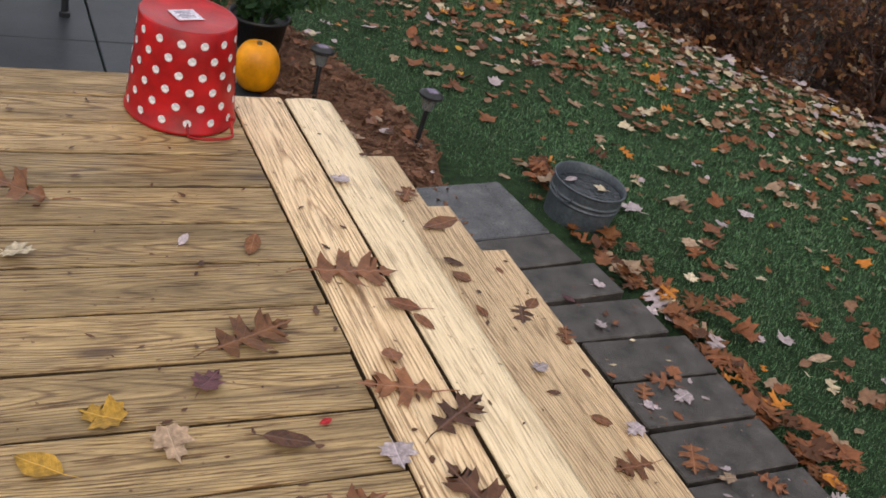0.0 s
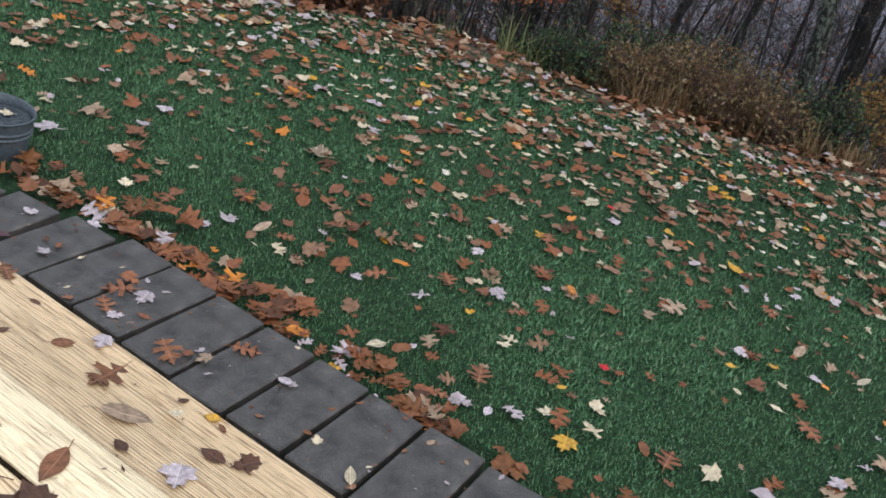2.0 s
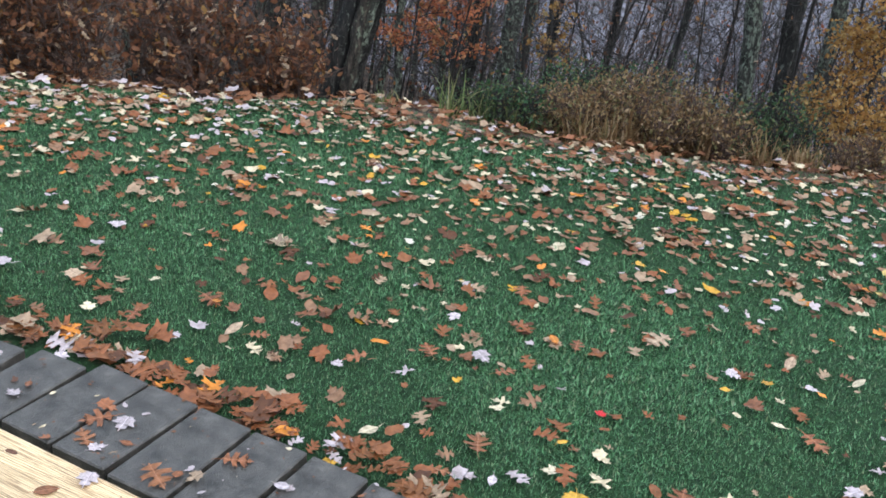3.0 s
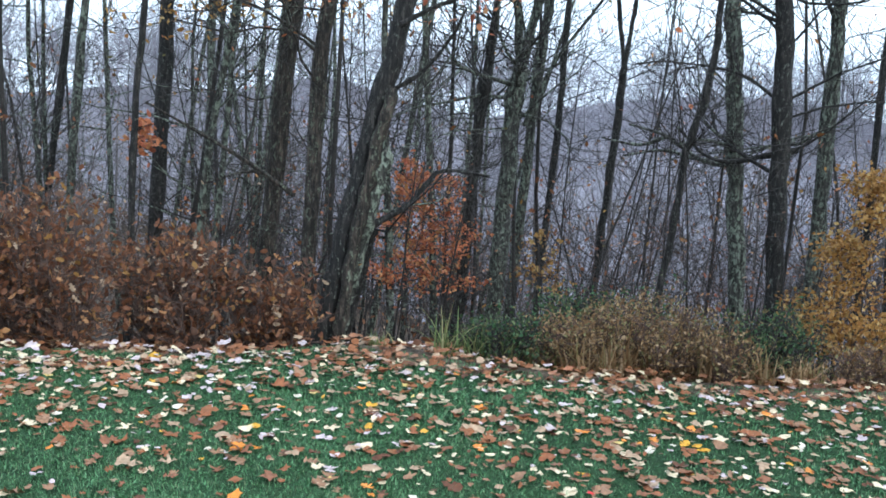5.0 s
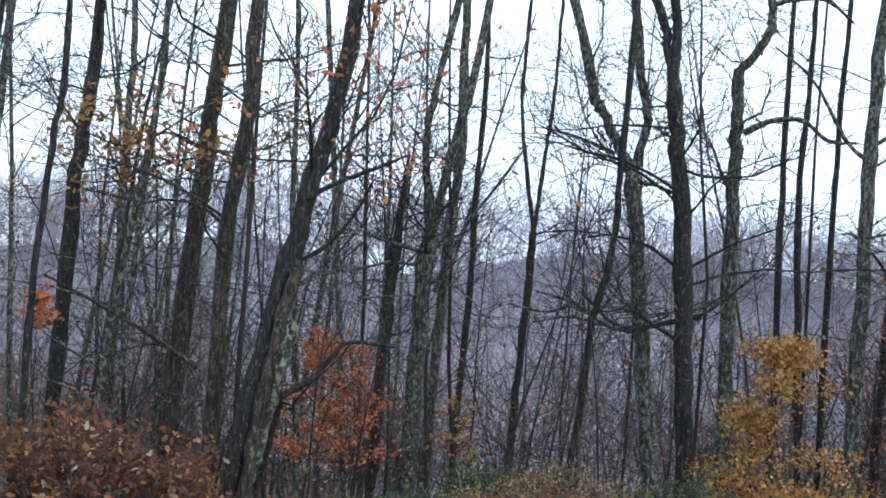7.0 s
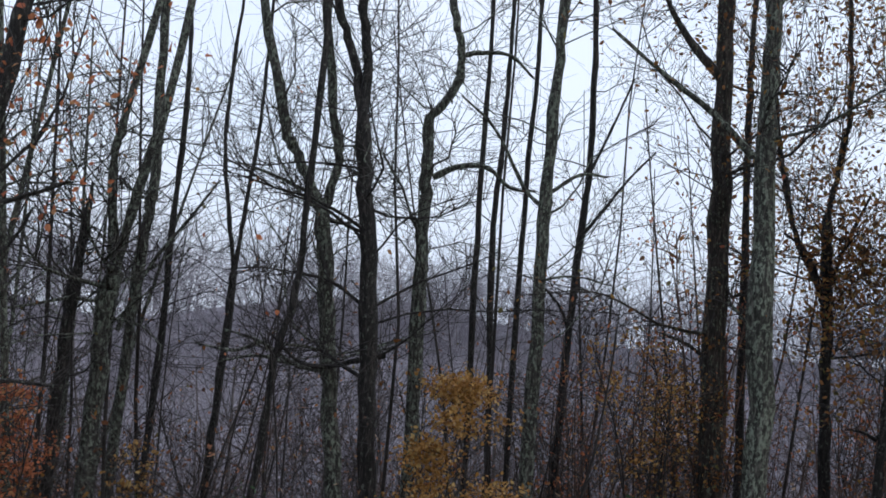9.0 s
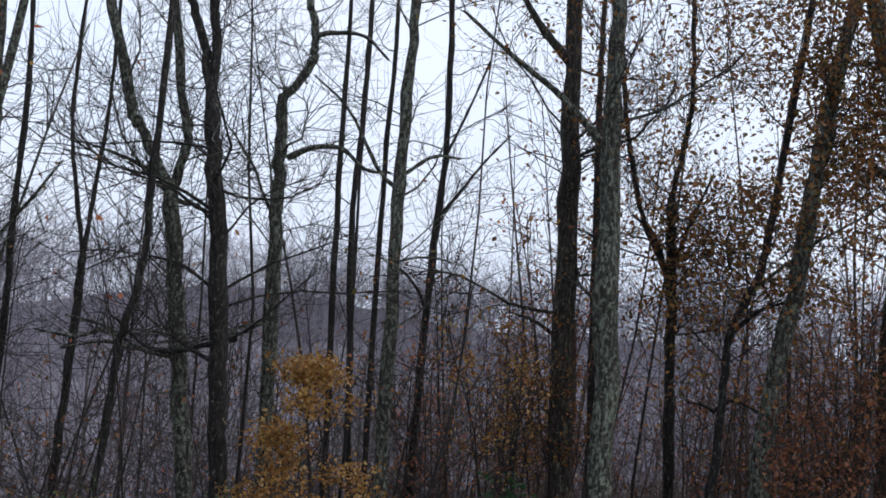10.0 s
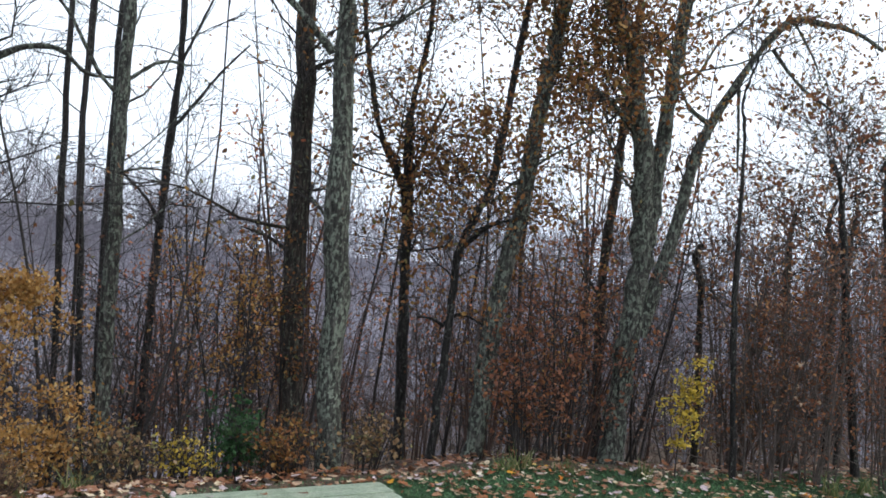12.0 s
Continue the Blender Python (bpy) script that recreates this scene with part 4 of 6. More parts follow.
def tree(name, label, stems, bark, seed, top=8.0, limbs=(), branches=19, twig_n=11, low=0.8, leaves=None, crown_mat=None, cat="tree"):
    """stems: (radius, places) from the ground or a fork upwards; limbs: the same for boughs. leaves: (material, count, size, lowest, highest)."""
    g = np.random.default_rng(seed)
    base = np.array(stems[0][1][0], dtype=float)
    root = thing(name, base, label, cat, "trees of the wood")
    big, mid, small, tips = [], [], [], []
    fork = np.array(stems[0][1][-1], dtype=float)
    forked = any(np.linalg.norm(np.array(p[0]) - fork) < 0.4 for r, p in stems[1:])
    for si, (r, pts) in enumerate(stems):
        r *= 0.90
        pts = [np.array(p, dtype=float) for p in pts]
        if si and np.linalg.norm(pts[0] - fork) < 0.4:
            pts[0] = fork - np.array([0, 0, 0.06])
        d = pts[-1] - pts[-2]
        d /= np.linalg.norm(d)
        if top > pts[-1][2] + 0.3 and not (forked and si == 0):
            lift = top * g.uniform(0.85, 1.1) - pts[-1][2]
            for s in (0.5, 1.0):
                pts.append(pts[-1] + (d * 0.8 + np.array([0, 0, 0.35])) * lift * 0.5 + g.normal(0, 0.10, 3))
        n = 14 + 4 * len(pts)
        path = smooth_path(pts, n)
        path[1:-1] += g.normal(0, r * 0.13, (n - 2, 3))
        h = np.linspace(0, 1, n)
        rad = r * (1.0 - 0.62 * np.clip((path[:, 2] - 1.5) / max(top - 1.5, 1), 0, 1)) * (1 + g.normal(0, 0.06, n))
        if abs(path[0][2] - base[2]) < 0.4:
            rad *= 1 + 0.30 * np.exp(-(path[:, 2] - path[0][2]) / 0.22)
        rad[-1] *= 0.75 if forked and si == 0 else 0.4
        big.append((path, rad))
        share = max(3, int(branches * (1.0 if si == 0 else 0.6)))
        for i in range(share):
            u = g.uniform(0.05, 0.99) * (n - 1)
            k = min(int(u), n - 2)
            p = path[k] + (path[k + 1] - path[k]) * (u - k)
            if p[2] < low or (p[2] > 6.3 and g.uniform(0, 1) < 0.6):
                continue
            rr = rad[k] * g.uniform(0.10, 0.26)
            L = g.uniform(0.6, 2.2) * (0.6 + 4.0 * r)
            b = grow(g, p, side_dir(g, -10, 55), L, 6, 0.35, 0.24)
            mid.append((b, np.clip(np.linspace(rr, rr * 0.3, 6), 0.003, None)))
            twigs(g, b, max(0.0038, rr * 0.35), twig_n, 0.75, 2, small, tips)
    for r, pts in limbs:
        path = smooth_path(pts, 4 + 3 * len(pts))
        big.append((path, np.linspace(r, r * 0.35, len(path))))
        twigs(g, path, max(0.0035, r * 0.16), 7, 0.5, 2, small, tips)
    V, Q = tube_arrays(big, 11)
    V += g.normal(0, 0.0035, V.shape)
    W, R = tube_arrays(mid, 5)
    hang(new("trunk", mesh_of("trunk", np.concatenate([V, W]) - base, [np.concatenate([Q, R + len(V)])], bark, True)), root)
    if small:
        V, Q = tube_arrays(small, 3)
        hang(new("crown", mesh_of("crown", V - base, [Q], crown_mat or M_TWIG)), root)
    if leaves and tips:
        mat, count, size, lo, hi = leaves
        T = np.array([t for t in tips if lo < t[2] < hi])
        if len(T):
            count, size = int(count * 1.5), size * 0.88
            P = T[g.integers(0, len(T), count)] + g.normal(0, 0.09, (count, 3))
            V, F = leaf_cloud(P - base, g.uniform(0.6, 1.2, count) * size, ("oval", "sliver"), (1, 1), seed=seed, curl=0.8)
            hang(new("foliage", mesh_of("foliage", V, [F], mat)), root)
    return root


def sapling(name, label, base, height, spread, mat, count, size, seed, stems=1, low=0.25, cat="sapling", layers=True, group="", bark=None, kinds=("oval", "maple"), hug=0.05):
    """A small tree or shrub: thin stems, side shoots and leaves along the shoots."""
    g = np.random.default_rng(seed)
    base = np.array([base[0], base[1], float(land(base[0], base[1])) - 0.05])
    root = thing(name, base, label, cat, group)
    wood, tips = [], []
    for s in range(stems):
        a = g.uniform(0, 2 * np.pi)
        lean = spread * (0.12 if stems == 1 else g.uniform(0.1, 0.9)) / height
        L = height * g.uniform(0.7, 1.0) if stems > 1 else height
        off = np.array([math.cos(a), math.sin(a), 0]) * (0 if stems == 1 else g.uniform(0, 0.25) * spread)
        p = grow(g, off, (math.cos(a) * lean, math.sin(a) * lean, 1), L, 8, 0.1, 0.06)
        r = 0.006 + 0.007 * height / 3
        wood.append((p, np.linspace(r, r * 0.3, 8)))
        for i in range(int(9 if stems > 1 else 16 + 5 * height)):
            u = low + (1 - low) * g.uniform(0, 1)
            k = min(int(u * 7), 6)
            q = p[k] + (p[k + 1] - p[k]) * (u * 7 - k)
            L2 = spread * g.uniform(0.35, 1.0) * (1.25 - 0.8 * u)
            b = grow(g, q, side_dir(g, 0, 25) if layers else side_dir(g, 10, 60), L2, 5, 0.1, 0.15)
            wood.append((b, np.linspace(r * 0.5, 0.0016, 5)))
            for k2 in (2, 3, 4):
                tips.append(b[k2])
                t = grow(g, b[k2 - 1], (b[k2] - b[k2 - 1]) / (L2 / 4) + side_dir(g, -10, 30), L2 * 0.35, 3, 0.0, 0.12)
                wood.append((t, np.array([0.0024, 0.002, 0.0014])))
                tips += [t[1], t[2]]
    V, Q = tube_arrays(wood, 4)
    hang(new("framework", mesh_of("framework", V, [Q], bark or M_TWIG)), root)
    T = np.array(tips)
    count, size = (int(count * 1.7), size * 0.74) if base[0] > 7.5 else (int(count * 1.25), size * 0.9)
    P = T[g.integers(0, len(T), count)] + g.normal(0, hug, (count, 3)) * np.array([1, 1, 0.6])
    V, F = leaf_cloud(P, g.uniform(0.6, 1.25, count) * size, kinds, (2, 1), seed=seed + 1, curl=0.6)
    hang(new("foliage", mesh_of("foliage", V, [F], mat)), root)
    return root


# ---- the trees at the edge of the wood ----

tree("tree", "dark wet leaning trunk at the lawn edge",
     [(0.116, [(4.66, 5.38, -0.73), (5.10, 5.04, 2.92)])],
     M_BARK, 101)

tree("tree", "grey lichen-covered trunk with a fork",
     [(0.111, [(5.06, 5.08, -0.83), (5.20, 4.96, 2.02), (5.33, 4.86, 2.94)])],
     M_BARKL, 102)

tree("tree", "slim bare grey tree",
     [(0.051, [(7.75, 8.05, -1.77), (8.07, 7.78, 3.42)])],
     M_BARK, 103, branches=10)

tree("tree", "slim bare grey tree",
     [(0.054, [(7.77, 6.71, -1.71), (8.00, 6.49, 1.78), (8.10, 6.39, 3.37)])],
     M_BARKL, 104, branches=10)

tree("tree", "slim bare grey tree",
     [(0.047, [(8.23, 7.65, -1.89), (8.72, 7.19, 3.48)])],
     M_BARK, 105, branches=10)

tree("tree", "straight dark bare tree",
     [(0.086, [(7.74, 5.32, -1.62), (7.87, 5.17, 1.94), (7.96, 5.06, 3.30)])],
     M_BARK, 106, branches=14)

tree("tree", "thin dark dead stem among shrubs",
     [(0.031, [(5.78, 3.76, -0.88), (5.81, 3.72, 0.95), (5.90, 3.63, 2.39), (5.94, 3.58, 2.98)])],
     M_BARK, 107, branches=8)

tree("tree", "thin tree with a few last yellow leaves",
     [(0.063, [(10.43, 6.79, -2.49), (10.51, 6.69, 2.96), (10.54, 6.66, 3.71)])],
     M_BARKL, 108, branches=12)

tree("tree", "dark tree with yellow-orange leaves on its side shoots",
     [(0.101, [(7.65, 3.85, -1.44), (7.83, 3.60, 1.93), (7.90, 3.49, 3.24)])],
     M_BARKB, 109, leaves=(M_YELLOWLEAF, 620, 0.085, 1.9, 2.9), branches=18, limbs=[(0.016, [(7.65, 3.50, 2.41), (7.46, 3.77, 2.53), (7.24, 4.06, 2.38), (6.97, 4.38, 2.52)]), (0.014, [(7.63, 3.54, 2.19), (7.37, 3.89, 2.31), (7.17, 4.14, 2.16)])])

tree("tree", "dark tree beside a leaning trunk",
     [(0.077, [(6.76, 2.67, -1.01), (6.81, 2.60, 1.50), (6.89, 2.47, 3.07)])],
     M_BARKB, 110, limbs=[(0.022, [(6.71, 2.76, 0.53), (6.55, 2.98, 0.72), (6.38, 3.21, 0.90), (6.17, 3.47, 1.09), (5.95, 3.72, 1.27)]), (0.014, [(6.55, 2.98, 0.72), (6.44, 3.13, 0.71), (6.26, 3.36, 0.61)])])

tree("tree", "big leaning dark trunk with paler second stem",
     [(0.088, [(6.24, 2.19, -0.77), (6.38, 1.97, 0.65), (6.53, 1.70, 2.00), (6.64, 1.49, 3.00)])],
     M_BARK, 111, top=6.5, branches=12, leaves=(M_ORANGELEAF, 260, 0.08, 2.0, 3.6), limbs=[(0.027, [(6.46, 1.82, 0.43), (6.58, 1.61, 0.58), (6.66, 1.46, 0.79), (6.71, 1.35, 0.89), (6.86, 1.02, 0.87)]), (0.022, [(6.44, 1.65, 2.00), (6.56, 1.43, 2.14), (6.67, 1.20, 2.25), (6.76, 0.99, 2.36)]), (0.018, [(6.59, 1.81, 1.48), (6.71, 1.58, 1.65), (6.80, 1.39, 1.93), (6.85, 1.30, 2.15)]), (0.020, [(6.41, 1.92, 0.34), (6.47, 1.81, 0.46), (6.62, 1.54, 0.63)])])

tree("tree", "paler dead stem leaning with its neighbour",
     [(0.057, [(6.23, 2.02, -0.73), (6.33, 1.86, 0.58), (6.43, 1.68, 1.52)])],
     M_BARKB, 112, top=1.2, branches=3)

tree("tree", "pale grey second stem leaning on a dark trunk",
     [(0.068, [(6.40, 2.13, -0.78), (6.40, 2.02, -0.20), (6.40, 1.94, 0.11), (6.42, 1.81, 0.67), (6.45, 1.72, 1.05)])],
     M_BARKL, 151, top=1.0, branches=3, low=0.5)

tree("tree", "short dark crooked stem behind a leaning trunk",
     [(0.055, [(6.75, 2.30, -0.95), (6.75, 2.11, -0.13), (6.75, 1.99, 0.36)])],
     M_BARK, 152, top=0.3, branches=6, low=-0.2)

tree("tree", "broken snag wrapped in dead vines",
     [(0.068, [(9.59, 2.51, -1.80), (9.65, 2.37, 1.02), (9.70, 2.27, 2.55)])],
     M_BARK, 113, top=2.0, branches=26, low=0.5)

tree("tree", "grey tree forking into tall stems",
     [(0.105, [(9.76, 2.12, -1.77), (9.78, 2.06, 0.92), (9.81, 2.00, 1.71)]),
      (0.055, [(9.81, 2.00, 1.71), (9.77, 2.09, 2.67), (9.81, 1.99, 3.44)]),
      (0.062, [(9.81, 2.00, 1.71), (9.89, 1.79, 2.80), (9.94, 1.65, 3.45)])],
     M_BARKL, 114, limbs=[(0.025, [(9.84, 1.93, 1.05), (9.93, 1.68, 1.73), (10.04, 1.37, 2.22), (10.13, 1.07, 2.70)])])

tree("tree", "grey straight bare tree",
     [(0.074, [(10.74, 2.36, -2.10), (10.81, 2.19, 1.51), (10.84, 2.10, 2.62), (10.84, 2.12, 3.58)])],
     M_BARKL, 115, branches=8)

tree("tree", "thin bare grey forest tree",
     [(0.047, [(11.80, 2.40, -2.41), (11.85, 2.26, 0.91), (11.85, 2.25, 1.98), (11.87, 2.21, 3.72)])],
     M_BARK, 116, branches=8)

tree("tree", "thin tree forking in a Y",
     [(0.059, [(12.98, 2.01, -2.69), (13.03, 1.84, 0.88), (13.04, 1.81, 1.71)]),
      (0.035, [(13.04, 1.81, 1.71), (13.00, 1.97, 2.69), (12.97, 2.06, 3.43), (12.97, 2.04, 4.31)]),
      (0.035, [(13.04, 1.81, 1.71), (13.07, 1.70, 2.91), (13.09, 1.63, 3.87)])],
     M_BARK, 117, branches=9)

tree("tree", "thin crooked dark tree",
     [(0.035, [(8.35, 0.02, -1.06), (8.38, -0.13, 0.50), (8.39, -0.18, 1.14), (8.41, -0.30, 1.67), (8.42, -0.34, 2.71)])],
     M_BARK, 118, branches=10)

tree("tree", "dark tree forking in a Y",
     [(0.090, [(9.49, -0.67, -1.30), (9.44, -0.40, 0.98), (9.40, -0.24, 2.45)]),
      (0.067, [(9.40, -0.24, 2.45), (9.35, 0.05, 2.95), (9.32, 0.24, 3.41)]),
      (0.062, [(9.40, -0.24, 2.45), (9.43, -0.34, 2.95), (9.42, -0.25, 3.41)])],
     M_BARKL, 119, limbs=[(0.025, [(9.45, -0.38, 0.87), (9.39, -0.07, 0.93), (9.32, 0.24, 1.12), (9.23, 0.60, 1.21)]), (0.022, [(9.32, 0.24, 1.12), (9.26, 0.48, 1.02), (9.16, 0.84, 1.06)]), (0.025, [(9.63, -0.35, 0.91), (9.55, -0.02, 0.91), (9.46, 0.30, 0.97), (9.35, 0.66, 0.89)]), (0.020, [(9.55, -0.02, 2.61), (9.45, 0.34, 2.75), (9.35, 0.66, 2.83)])])

tree("tree", "dark tree forking high",
     [(0.096, [(9.03, -1.01, -1.12), (9.01, -0.85, 1.30), (8.98, -0.65, 3.23)]),
      (0.059, [(9.19, -0.71, 3.06), (9.15, -0.49, 3.79), (9.09, -0.25, 4.47)]),
      (0.064, [(9.19, -0.71, 3.06), (9.17, -0.59, 3.96), (9.15, -0.51, 4.49)])],
     M_BARK, 120, limbs=[(0.032, [(9.24, -0.99, 1.11), (9.19, -0.71, 1.03), (9.14, -0.46, 0.96), (9.08, -0.20, 0.99), (9.00, 0.07, 1.24)])])

tree("tree", "tree with a sharp bend in its stem",
     [(0.082, [(10.28, -1.17, -1.46), (10.27, -1.11, 1.87), (10.26, -1.07, 3.55)]),
      (0.065, [(10.26, -1.07, 3.55), (10.30, -1.33, 3.90), (10.30, -1.34, 4.25), (10.28, -1.21, 4.84)])],
     M_BARKL, 121, limbs=[(0.035, [(10.27, -1.16, 2.90), (10.31, -1.43, 3.04), (10.34, -1.72, 3.04), (10.35, -1.97, 2.85), (10.36, -2.22, 2.84)]), (0.029, [(10.30, -1.34, 4.19), (10.32, -1.57, 4.24), (10.35, -1.86, 4.23), (10.36, -2.12, 4.01)])])

tree("tree", "thin straight bare tree",
     [(0.051, [(13.83, -1.48, -2.44), (13.82, -1.36, 2.53), (13.82, -1.33, 5.85)])],
     M_BARK, 122, branches=10)

tree("tree", "thin straight bare tree",
     [(0.051, [(13.86, -1.87, -2.39), (13.84, -1.59, 2.08), (13.84, -1.61, 3.89), (13.84, -1.61, 5.87)])],
     M_BARK, 123, branches=10)

tree("tree", "thin straight bare tree",
     [(0.044, [(12.86, -2.08, -2.07), (12.86, -2.02, 2.54), (12.86, -2.05, 4.51), (12.86, -2.04, 5.61)])],
     M_BARK, 124, branches=10)

tree("tree", "pale lichen-covered grey tree",
     [(0.078, [(9.87, -2.38, -1.17), (9.87, -2.36, 1.85), (9.87, -2.36, 3.36), (9.87, -2.38, 4.77)])],
     M_BARKL, 125, limbs=[(0.022, [(9.87, -2.33, 2.63), (9.86, -2.12, 2.84), (9.84, -1.80, 3.38), (9.80, -1.44, 3.69)]), (0.022, [(9.87, -2.40, 2.80), (9.87, -2.67, 2.99), (9.86, -2.94, 2.98)])])

tree("tree", "thin tree with rising side branches",
     [(0.054, [(11.87, -2.61, -1.72), (11.87, -2.71, 1.68), (11.87, -2.78, 3.35), (11.87, -2.71, 5.36)])],
     M_BARK, 126, branches=12, limbs=[(0.024, [(11.87, -2.75, 2.48), (11.86, -2.96, 2.76), (11.85, -3.25, 3.18), (11.82, -3.54, 3.52)]), (0.024, [(11.87, -2.72, 1.21), (11.87, -2.59, 1.60), (11.87, -2.23, 1.97)]), (0.020, [(11.87, -2.76, 3.15), (11.86, -3.01, 3.76), (11.85, -3.23, 4.37)])])

tree("tree", "thick straight brown trunk with dangling leaves",
     [(0.123, [(9.74, -4.17, -0.96), (9.77, -4.02, 2.37), (9.78, -3.93, 4.81)])],
     M_BARKB, 127, low=1.5, leaves=(M_OAKLEAF, 351, 0.068, 1.6, 5.5), limbs=[(0.050, [(9.78, -3.95, 3.99), (9.81, -3.70, 4.26), (9.83, -3.50, 4.53), (9.84, -3.35, 4.80)]), (0.022, [(9.77, -4.02, 1.29), (9.80, -3.80, 1.43), (9.83, -3.53, 1.52)])])

tree("tree", "thin tree between two trunks",
     [(0.054, [(11.66, -4.77, -1.45), (11.69, -4.59, 2.80), (11.71, -4.52, 4.73)])],
     M_BARK, 128, branches=9)

tree("tree", "thick straight grey trunk with lichen",
     [(0.117, [(9.17, -4.46, -0.76), (9.20, -4.33, 2.63), (9.21, -4.27, 4.66)])],
     M_BARKL, 129, low=1.5, leaves=(M_OAKLEAF, 270, 0.068, 1.8, 5.5), limbs=[(0.037, [(9.12, -4.18, 3.17), (9.18, -3.80, 3.56), (9.24, -3.28, 3.95), (9.26, -2.85, 4.30)])])

tree("tree", "dark forked tree holding brown leaves",
     [(0.068, [(10.73, -5.46, -1.09), (10.76, -5.32, 1.75), (10.77, -5.25, 2.85)]),
      (0.037, [(10.76, -5.30, 1.94), (10.82, -4.98, 2.58), (10.85, -4.79, 3.29), (10.87, -4.67, 4.01)]),
      (0.037, [(10.77, -5.25, 2.85), (10.75, -5.37, 3.60), (10.74, -5.39, 4.08)])],
     M_BARK, 130, branches=22, leaves=(M_OAKLEAF, 2300, 0.068, 0.8, 5.5), limbs=[(0.028, [(10.77, -5.27, 1.93), (10.80, -5.11, 2.41), (10.84, -4.85, 2.63)]), (0.028, [(10.76, -5.30, 2.00), (10.73, -5.46, 2.57), (10.68, -5.65, 3.07)])])

tree("tree", "crooked dark tree holding brown leaves",
     [(0.045, [(9.68, -5.54, -0.77), (9.66, -5.62, 0.79), (9.65, -5.66, 1.48), (9.59, -5.88, 2.11), (9.56, -5.98, 2.85)])],
     M_BARK, 131, branches=22, leaves=(M_OAKLEAF, 2025, 0.068, 0.8, 5.5), limbs=[(0.020, [(9.68, -5.57, 0.70), (9.71, -5.45, 0.76), (9.73, -5.30, 0.77)]), (0.024, [(9.68, -5.57, 0.72), (9.64, -5.72, 0.83), (9.57, -5.97, 0.74)]), (0.028, [(9.65, -5.66, 1.48), (9.58, -5.91, 1.72), (9.50, -6.17, 1.83)])])

tree("tree", "leaning grey-green lichen-covered trunk",
     [(0.101, [(9.55, -5.93, -0.66), (9.51, -6.05, 0.96), (9.46, -6.20, 1.98), (9.43, -6.31, 3.11), (9.39, -6.42, 4.00)])],
     M_BARKL, 132, branches=20, low=1.8, leaves=(M_OAKLEAF, 3800, 0.068, 1.9, 5.5))

tree("tree", "big many-stemmed grey oak with an arching bough",
     [(0.128, [(9.49, -7.40, -0.68), (9.45, -7.44, 0.59), (9.45, -7.50, 1.41), (9.45, -7.45, 2.20), (9.45, -7.35, 2.90), (9.45, -7.13, 3.77), (9.45, -6.95, 4.10)]),
      (0.095, [(9.48, -7.52, 1.30), (9.46, -7.58, 2.00), (9.45, -7.61, 2.75), (9.45, -7.66, 3.44), (9.45, -7.72, 4.19)])],
     M_BARKL, 133, branches=30, low=1.8, leaves=(M_OAKLEAF, 6200, 0.068, 1.9, 6.0),
     limbs=[(0.088, [(9.42, -7.54, 0.75), (9.42, -7.69, 1.31), (9.42, -7.83, 1.85), (9.42, -8.01, 2.73), (9.42, -8.36, 3.41), (9.42, -8.70, 3.95)]),
            (0.046, [(9.42, -8.64, 3.86), (9.42, -8.92, 4.12), (9.42, -9.32, 4.13), (9.42, -9.65, 4.10), (9.40, -10.00, 3.95)]),
            (0.045, [(9.45, -7.36, 2.75), (9.48, -7.05, 3.05), (9.52, -6.70, 3.28)]),
            (0.030, [(9.42, -8.10, 2.95), (9.40, -7.85, 3.10), (9.38, -7.70, 3.30)]),
            (0.020, [(9.42, -8.72, 3.80), (9.40, -9.04, 3.48), (9.38, -9.35, 3.30), (9.35, -9.62, 3.14)]),
            (0.018, [(9.42, -8.38, 3.40), (9.40, -8.42, 2.90), (9.38, -8.45, 2.40)]),
            (0.016, [(9.42, -8.95, 4.10), (9.40, -9.20, 3.75), (9.40, -9.30, 3.55)])])

tree("tree", "thin dark dead stem",
     [(0.031, [(8.56, -8.26, -0.50), (8.63, -8.14, 1.08), (8.67, -8.08, 2.75)])],
     M_BARK, 134, branches=6, top=3.2)

tree("tree", "slim dark tree in a thicket",
     [(0.049, [(8.76, -9.76, -0.52), (8.93, -9.53, 1.36), (9.01, -9.40, 2.44)])],
     M_BARK, 135, branches=22, top=2.9, leaves=(M_REDLEAF, 300, 0.08, 0.6, 3.5))

tree("tree", "slim dark tree in a thicket",
     [(0.047, [(9.36, -10.62, -0.59), (9.51, -10.42, 1.61), (9.57, -10.34, 2.60)])],
     M_BARK, 136, branches=22, top=3.0, leaves=(M_REDLEAF, 300, 0.08, 0.6, 3.5))

tree("tree", "dark tree with rust-brown leaves",
     [(0.067, [(10.99, -7.90, -1.14), (11.04, -7.78, 1.15), (11.02, -7.83, 2.29), (11.01, -7.85, 3.16)])],
     M_BARKB, 137, branches=20, leaves=(M_OAKLEAF, 2600, 0.068, 0.8, 5))


for i, (x, y, h) in enumerate(((10.3, -9.9, 1.9), (10.6, -10.7, 2.3), (9.9, -11.2, 2.0), (11.4, -9.4, 1.7), (11.6, -11.6, 2.4))):
    z = float(land(x, y)) - 0.1
    tree("tree", "low round-crowned dark tree with dull rust leaves in the thicket", [(0.05, [(x, y, z), (x + 0.05, y + 0.10, 0.9), (x + 0.02, y + 0.16, h * 0.75)])],
         M_BARKB, 140 + i, branches=22, twig_n=9, top=h, low=0.2, leaves=((M_REDLEAF, M_OAKLEAF, M_BROWNLEAF)[i % 3], 420, 0.08, 0.6, 3.4))


